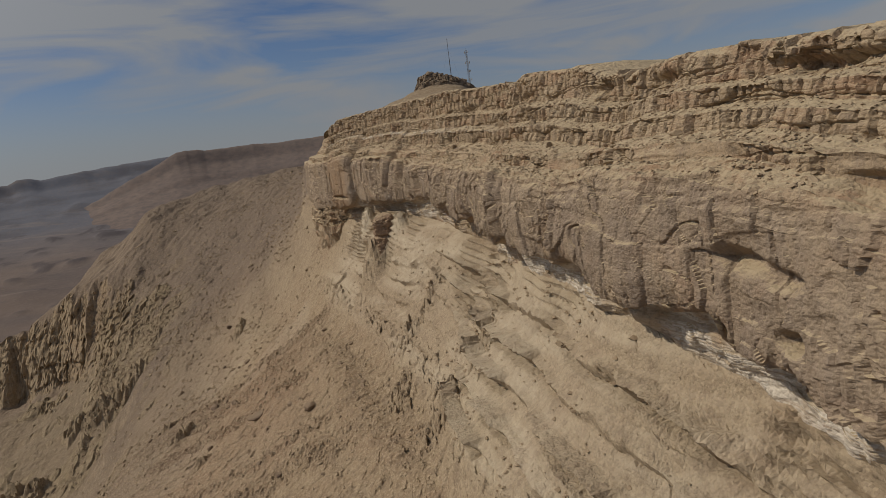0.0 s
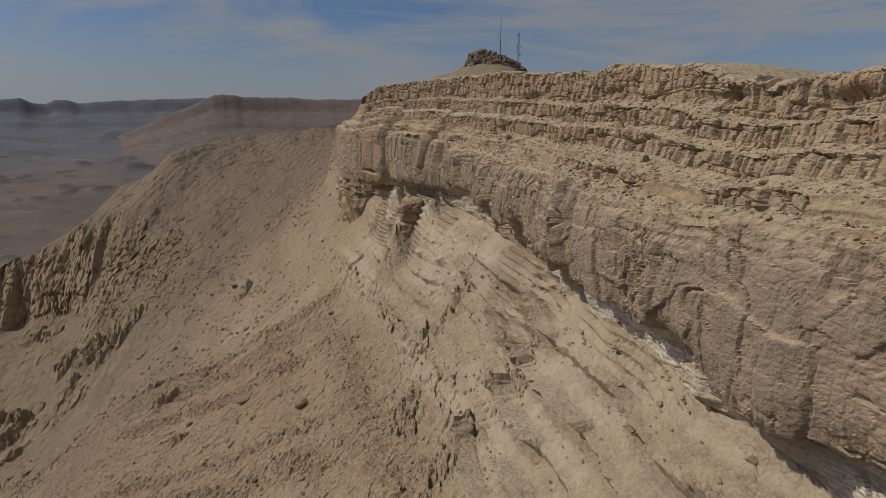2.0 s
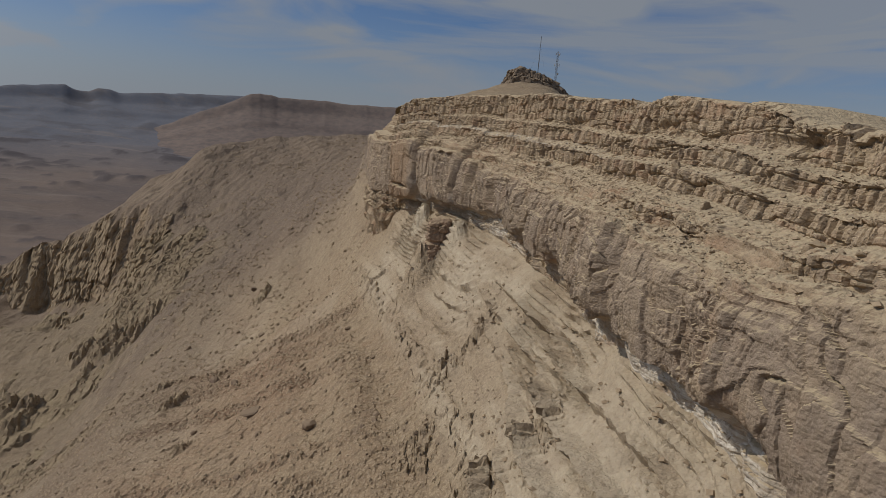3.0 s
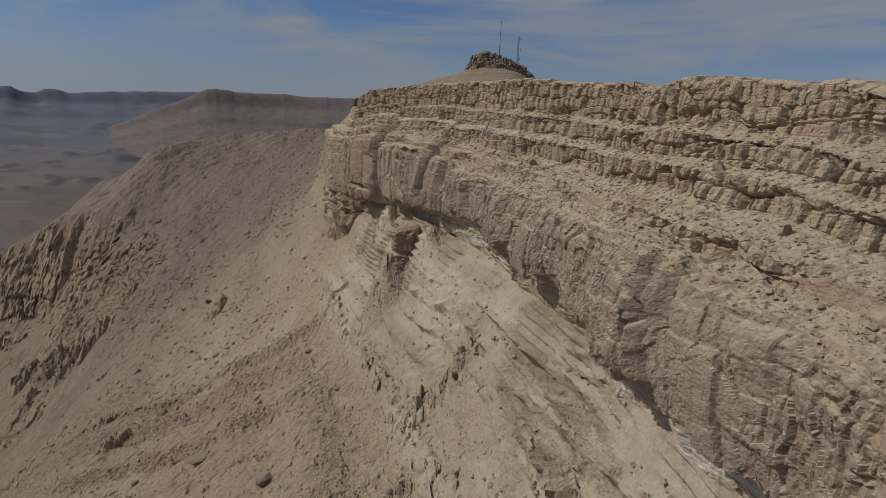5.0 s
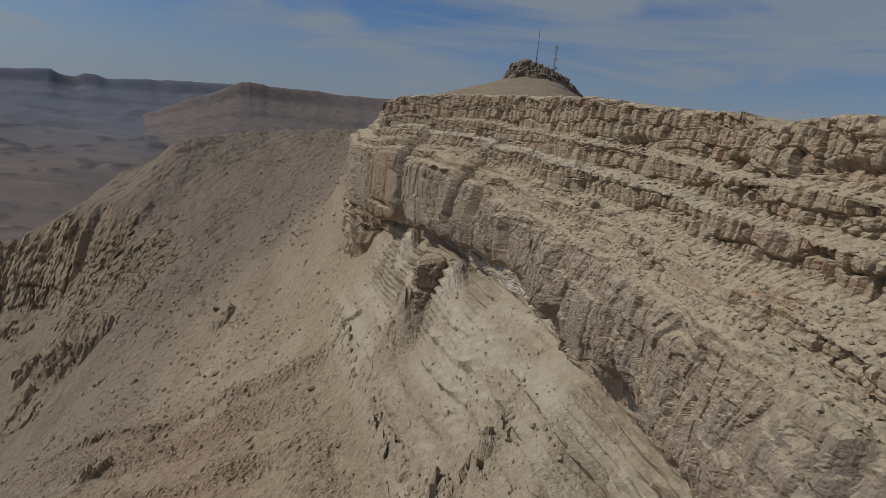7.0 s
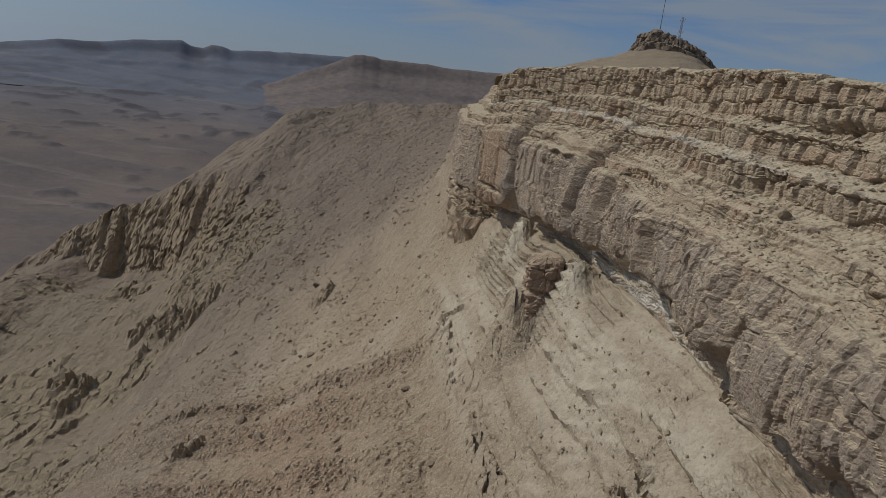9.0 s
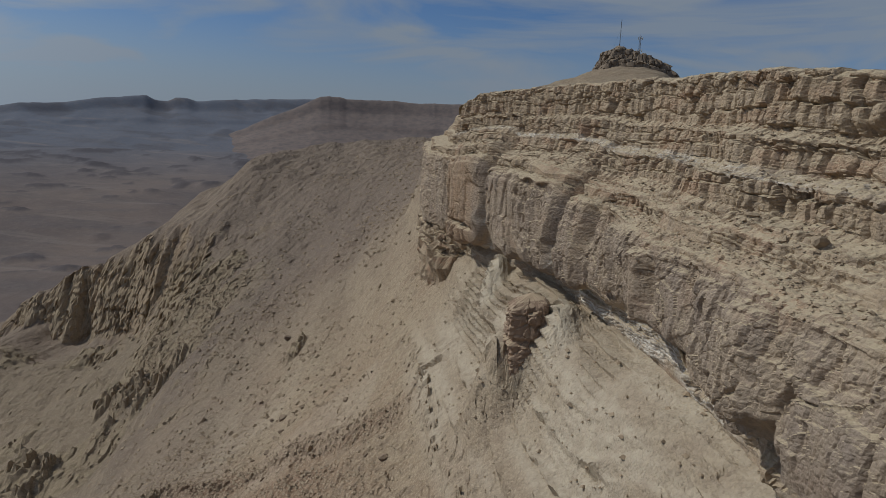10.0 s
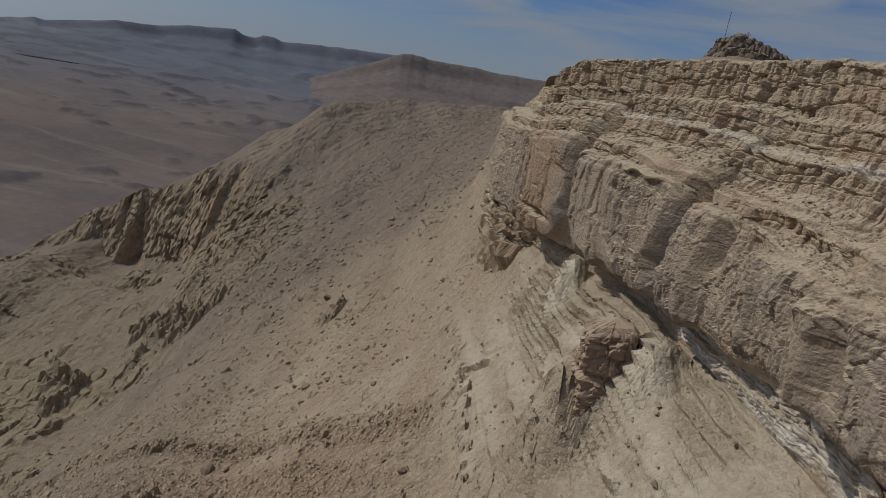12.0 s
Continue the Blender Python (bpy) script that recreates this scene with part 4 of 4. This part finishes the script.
# ---------------------------------------------------------------- helpers for things
def link_mesh(name, bm, material, parent=None, label="", flat=True):
    me = bpy.data.meshes.new(name)
    bm.to_mesh(me)
    bm.free()
    if not flat:
        me.polygons.foreach_set("use_smooth", [True] * len(me.polygons))
    me.materials.append(material)
    ob = new(name, me)
    ob.parent = parent
    if label:
        ob["label"] = label
    return ob


def part(name, bm, material, parent, label=""):
    return link_mesh(name, bm, material, parent, label)


def tube(bm, a, b, r, sides=6):
    a, b = Vector(a), Vector(b)
    turn = (b - a).to_track_quat("Z", "Y").to_matrix()
    rings = []
    for p in (a, b):
        rings.append([bm.verts.new(p + turn @ Vector((r * math.cos(2 * math.pi * k / sides), r * math.sin(2 * math.pi * k / sides), 0))) for k in range(sides)])
    for k in range(sides):
        bm.faces.new((rings[0][k], rings[0][(k + 1) % sides], rings[1][(k + 1) % sides], rings[1][k]))
    bm.faces.new(rings[0][::-1]), bm.faces.new(rings[1])


def slab(bm, at, size, turn=0.0):
    """A block with bevelled edges."""
    m = Matrix.Translation(at) @ Matrix.Rotation(turn, 4, "Z") @ Matrix.Diagonal((*size, 1))
    made = bmesh.ops.create_cube(bm, size=1, matrix=m)
    edges = list({e for v in made["verts"] for e in v.link_edges})
    bmesh.ops.bevel(bm, geom=edges, offset=0.06 * min(size), segments=1, affect="EDGES")


# ---------------------------------------------------------------- masts behind the hill
STEEL = plain_paint("galvanised_steel", (0.16, 0.16, 0.17), 0.6, 0.3)
DARK_STEEL = plain_paint("dark_steel", (0.07, 0.065, 0.065), 0.6, 0.2)
PANEL = plain_paint("antenna_casing", (0.36, 0.36, 0.35), 0.5)


def radio_mast(x, y, z0, z1):
    """A slim guyed mast."""
    ob = tagged(new("radio_mast"), "slim dark steel radio mast with guy wires on the hill", "mast")
    ob.location = (x, y, z0)
    h = z1 - z0
    bm = bmesh.new()
    tube(bm, (0, 0, 0), (0, 0, h * 0.72), 0.42, 8), tube(bm, (0, 0, h * 0.72), (0, 0, h), 0.26, 8)
    part("pole", bm, DARK_STEEL, ob)
    bm = bmesh.new()
    slab(bm, (0, 0, 0.2), (1.6, 1.6, 0.8))
    part("base", bm, PANEL, ob, "concrete base block")
    for k in range(3):
        for s in (0.55, 0.9):
            bm = bmesh.new()
            c, q = math.cos(2.1 * k + 0.4), math.sin(2.1 * k + 0.4)
            tube(bm, (0, 0, h * s), (26 * c, 26 * q, 0.0), 0.03, 4)
            part("guy_wire", bm, DARK_STEEL, ob)
    return ob


def lattice_tower(x, y, z0, z1):
    """A three-legged lattice tower with panel antennas and dishes."""
    ob = tagged(new("lattice_tower"), "grey steel lattice tower with antenna panels and dishes", "tower")
    ob.location = (x, y, z0)
    h, wide, slim = z1 - z0, 1.9, 1.0
    corner = [(math.cos(a), math.sin(a)) for a in (0.3, 2.39, 4.49)]
    foot = lambda k, s: Vector((corner[k][0] * (wide + (slim - wide) * s), corner[k][1] * (wide + (slim - wide) * s), h * s))
    for k in range(3):
        bm = bmesh.new()
        tube(bm, foot(k, 0), foot(k, 1), 0.13, 6)
        part("leg", bm, STEEL, ob)
    bays = 15
    for k in range(3):
        bm = bmesh.new()
        for n in range(bays):
            s0, s1 = n / bays, (n + 1) / bays
            tube(bm, foot(k, s0), foot((k + 1) % 3, s1), 0.06, 4), tube(bm, foot((k + 1) % 3, s0), foot(k, s1), 0.06, 4)
            tube(bm, foot(k, s1), foot((k + 1) % 3, s1), 0.06, 4)
        part("bracing", bm, STEEL, ob)
    for s in (0.97, 0.80, 0.52):
        for k in range(3):
            bm = bmesh.new()
            p = foot(k, s) * 1.0
            slab(bm, (p.x * 2.6, p.y * 2.6, p.z - 0.4), (0.7, 0.9, 3.0), 0.3 + 2.09 * k)
            tube(bm, (p.x, p.y, p.z - 0.4), (p.x * 2.6, p.y * 2.6, p.z - 0.4), 0.14, 5)
            part("antenna_panel", bm, PANEL, ob, "pale antenna panel on a bracket")
    for s, k in ((0.66, 0), (0.38, 1)):
        bm = bmesh.new()
        p = foot(k, s)
        bmesh.ops.create_cone(bm, cap_ends=True, segments=18, radius1=1.5, radius2=1.2, depth=0.7, matrix=Matrix.Translation((p.x * 1.9, p.y * 1.9, p.z)) @ Euler((math.pi / 2, 0, 0.6)).to_matrix().to_4x4())
        tube(bm, p, (p.x * 1.9, p.y * 1.9, p.z), 0.08, 5)
        part("dish", bm, PANEL, ob, "round dish antenna")
    bm = bmesh.new()
    tube(bm, (0, 0, h), (0, 0, h + 2.6), 0.06, 5)
    part("lightning_rod", bm, STEEL, ob)
    return ob


MAST_FOOT, TOWER_FOOT = [float(plateau(np.array([x]), np.array([y]))[0]) for x, y in ((183.6, 824.0), (215.2, 860.0))]
radio_mast(183.6, 824, MAST_FOOT, 129.6)
lattice_tower(215.2, 860, TOWER_FOOT, 119.0)


# ---------------------------------------------------------------- boulders
def rock_mesh(name, seed, squat=0.7, cuts=2):
    rnd = random.Random(seed)
    bm = bmesh.new()
    bmesh.ops.create_icosphere(bm, subdivisions=cuts, radius=1.0)
    planes = []
    for _ in range(12):
        v = Vector((rnd.gauss(0, 1), rnd.gauss(0, 1), rnd.gauss(0, 0.8))).normalized()
        planes.append((v, rnd.uniform(0.42, 0.78)))
    for v in bm.verts:
        for n, d in planes:
            over = v.co.dot(n) - d
            if over > 0:
                v.co -= n * over * 0.99
        v.co += v.co.normalized() * 0.05 * noise.noise(v.co * 2.3 + Vector((seed, 0, 0)))
        v.co.z *= squat
        v.co.y *= 1.0 + 0.25 * math.sin(seed)
    me = bpy.data.meshes.new(name)
    bm.to_mesh(me)
    bm.free()
    return me


BOULDER_STONE = stone_material("boulder_stone", (0.165, 0.118, 0.088), (0.25, 0.185, 0.13), 0.25)
ROCKS = [rock_mesh("boulder", n, 0.62 + 0.05 * (n % 4)) for n in range(9)]
for me in ROCKS:
    me.materials.append(BOULDER_STONE)
rnd = random.Random(5)


LEDGE_STONE = stone_material("ledge_stone", (0.30, 0.23, 0.155), (0.37, 0.29, 0.20), 0.4)
BLOCKS = [rock_mesh("ledge_block", n + 20, 0.7) for n in range(6)]
for me in BLOCKS:
    me.materials.append(LEDGE_STONE)


def boulder(x, y, z, size, label, group):
    ob = new("boulder", rnd.choice(ROCKS)) if group == SLOPE_GROUP else new("rock", rnd.choice(BLOCKS))
    s = size / 1.7
    ob.matrix_world = Matrix.Translation((x, y, z)) @ Euler((rnd.uniform(-0.3, 0.3), rnd.uniform(-0.3, 0.3), rnd.uniform(0, 6.28))).to_matrix().to_4x4() @ Matrix.Diagonal((s, s * rnd.uniform(0.75, 1.2), s, 1))
    return tagged(ob, label, "boulder", group)


SLOPE_LABEL, SLOPE_GROUP = "brown weathered boulder resting on the scree slope", "boulders on the slope"
for x, y, size in ((-22, 154, 5.2), (-46.5, 292.6, 4.2), (-8.6, 132, 2.8), (-23.5, 118, 2.6), (3, 126, 1.6), (-32, 186, 2.4), (-40, 200, 3.0), (-4, 176, 1.6), (-64, 262, 2.8), (-33, 231, 2.2), (2, 150, 1.5), (-13, 143, 1.8)):
    boulder(x, y, ground_at(x, y) + 0.05 * size, size, "large dark boulder resting on the scree slope" if size > 2.5 else SLOPE_LABEL, SLOPE_GROUP)
count = 0
while count < 170:
    y = rnd.uniform(45, 260) ** 1.0
    x = rnd.uniform(-70, 20)
    if x + 0.16 * (y - 100) > 14 or abs(x) / (y + 5) > 0.6:
        continue
    size = 0.45 + 1.2 * rnd.random() ** 4 + 0.002 * y
    boulder(x, y, ground_at(x, y) + 0.04 * size, size, SLOPE_LABEL, SLOPE_GROUP)
    count += 1



def rock_pillar():
    """The stump of rock that stands before the wall, undercut on its inner side."""
    a, t = np.meshgrid(np.linspace(0, 2 * math.pi, 140), np.linspace(0, 1, 100))
    z = np.interp(t, [0, 0.80, 0.86, 1], [-29, -15.4, -14.7, -14.0])
    r = np.interp(z, [-29, -25, -23.4, -20.2, -19.8, -19.2, -15.4, -14.7, -14.0], [2.9, 2.5, 2.45, 2.35, 1.8, 2.15, 1.9, 1.35, 0.01])
    ca, sa = np.cos(a), np.sin(a)
    square = 1 / np.maximum(np.abs(ca), np.abs(sa)) ** 0.8
    f, c = facets(a * 3, z, 1.7, 2.0, 600, 1.4)
    f2, c2 = facets(a * 3, z, 0.6, 0.5, 610, 1.4)
    r = (r * square + (0.20 * f - 0.15 * c + 0.10 * f2 - 0.06 * c2) * smooth(-t, -0.98, -0.8)).clip(0.005)
    x = 15.1 + np.where(ca < 0, 1.45, 1.0) * r * ca - 0.06 * (z + 20) + 0.5 * smooth(-z, 20, 21) * smooth(-ca, -1, 0)
    z = z + 0.22 * (x - 15.1) * smooth(z, -17, -15)
    return tagged(sheet("rock_pillar", x, 161.8 + 1.15 * r * sa, z, stone_material("pillar_stone", (0.27, 0.19, 0.135), (0.31, 0.22, 0.155), 0.85), flat=True), "brown rock stump standing before the cliff foot", "rock")


rock_pillar()

# blocks lying on the ledges of the cliff
ledge_at = np.argwhere((CLOOSE > 0.75) & (CY > 30) & (CY < 200))
LEDGE_LABEL, LEDGE_GROUP = "tan limestone block fallen on a cliff ledge", "blocks on the ledges"
for x, y, size in ((29.2, 84.8, 1.5), (25.2, 124.6, 1.0), (26.2, 122, 1.3), (27.4, 60.4, 1.3), (28.3, 47.8, 1.2), (27, 74, 1.3)):
    d = (CX - x) ** 2 + (CY - y) ** 2 + 100 * (CLOOSE < 0.6)
    n = np.unravel_index(np.argmin(d), d.shape)
    boulder(CX[n], CY[n], CZ[n] + 0.16 * size, size, LEDGE_LABEL, LEDGE_GROUP)
for k in range(90):
    i, j = ledge_at[rnd.randrange(len(ledge_at))]
    size = 0.3 + 0.6 * rnd.random() ** 3
    boulder(float(CX[i, j]), float(CY[i, j]), float(CZ[i, j]) + 0.06 * size, size, LEDGE_LABEL, LEDGE_GROUP)


# ---------------------------------------------------------------- loose scree, too many stones to count
def scatter(name, places, sizes, material, label, seed):
    """One mesh of many small angular stones."""
    r = np.random.RandomState(seed)
    base = np.array([(1, 0, -.3), (-.5, .9, -.3), (-.5, -.8, -.3), (.1, .1, .75), (.55, .75, .2), (-.9, .05, .25), (.5, -.75, .15)])
    faces = np.array([(0, 4, 3), (4, 1, 3), (1, 5, 3), (5, 2, 3), (2, 6, 3), (6, 0, 3), (0, 1, 4), (1, 2, 5), (2, 0, 6)])
    n = len(places)
    v = base[None] * (1 + r.uniform(-0.3, 0.3, (n, len(base), 3))) * (sizes[:, None, None] * np.array([1, 1, 0.8]) * 0.55)
    a = r.uniform(0, 2 * math.pi, n)
    c, s = np.cos(a)[:, None], np.sin(a)[:, None]
    v = np.stack([v[..., 0] * c - v[..., 1] * s, v[..., 0] * s + v[..., 1] * c, v[..., 2]], -1) + places[:, None]
    me = bpy.data.meshes.new(name)
    me.from_pydata(v.reshape(-1, 3), [], (faces[None] + len(base) * np.arange(n)[:, None, None]).reshape(-1, 3).tolist())
    me.materials.append(material)
    return tagged(new(name, me), label, "stones", kind="stuff")


r = np.random.RandomState(8)
SCREE = stone_material("scree_stone", (0.215, 0.158, 0.108), (0.37, 0.288, 0.198), 0.5)
weight = (0.35 + 3.0 * RUN - 0.30 * LOWER) * (GY > 36) * (GY < 250) * (GX > -95) * (GX < 26) * np.gradient(gx)[None] * np.gradient(gy)[:, None]
weight = weight * np.clip(1.6 - GY / 220, 0.25, 1.2)
pick = r.choice(weight.size, 30000, p=(weight / weight.sum()).ravel())
i, j = np.unravel_index(pick, weight.shape)
size = 0.12 + 0.52 * r.rand(len(pick)) ** 4 + 0.0009 * GY[i, j]
places = np.stack([GX[i, j] + GSHIFT[i, j] + r.uniform(-.2, .2, len(pick)), GYY[i, j] + r.uniform(-.2, .2, len(pick)), GZ[i, j] + 0.05], -1)
scatter("scree", places, size, SCREE, "scattered angular stones lying over the slope", 3)
far = (0.3 + 1.5 * RUN + CRAG) * (GY > 215) * (GY < 540) * (GX > -135) * (GX < 6) * np.gradient(gx)[None] * np.gradient(gy)[:, None] * (1 + smooth(fbm(GX / 30, GY / 40, 4, seed=31), 0, 0.6) * 3)
pick = r.choice(far.size, 9000, p=(far / far.sum()).ravel())
i, j = np.unravel_index(pick, far.shape)
scatter("far_scree", np.stack([GX[i, j], GYY[i, j], GZ[i, j] + 0.1], -1), 0.5 + 1.5 * r.rand(len(pick)) ** 4, SCREE, "scattered dark stones over the far slope", 7)
# broken slabs along the thin beds
steepness = smooth(np.hypot(sx, sy), 1.0, 2.2) * LOWER * (GY > 50) * (GY < 215)
pick = r.choice(steepness.size, 800, p=(steepness / steepness.sum()).ravel())
i, j = np.unravel_index(pick, steepness.shape)
scatter("ledge_slabs", np.stack([GX[i, j] + GSHIFT[i, j] - 0.1, GYY[i, j], GZ[i, j] + 0.02], -1), 0.25 + 0.6 * r.rand(len(pick)) ** 3, SCREE, "broken slabs along the thin rock beds", 6)
pick = ledge_at[r.randint(0, len(ledge_at), 4500)]
i, j = pick.T
scatter("ledge_rubble", np.stack([CX[i, j], CY[i, j], CZ[i, j] + 0.03], -1), 0.12 + 0.4 * r.rand(len(pick)) ** 3, SCREE, "loose rubble strewn along the ledges", 4)
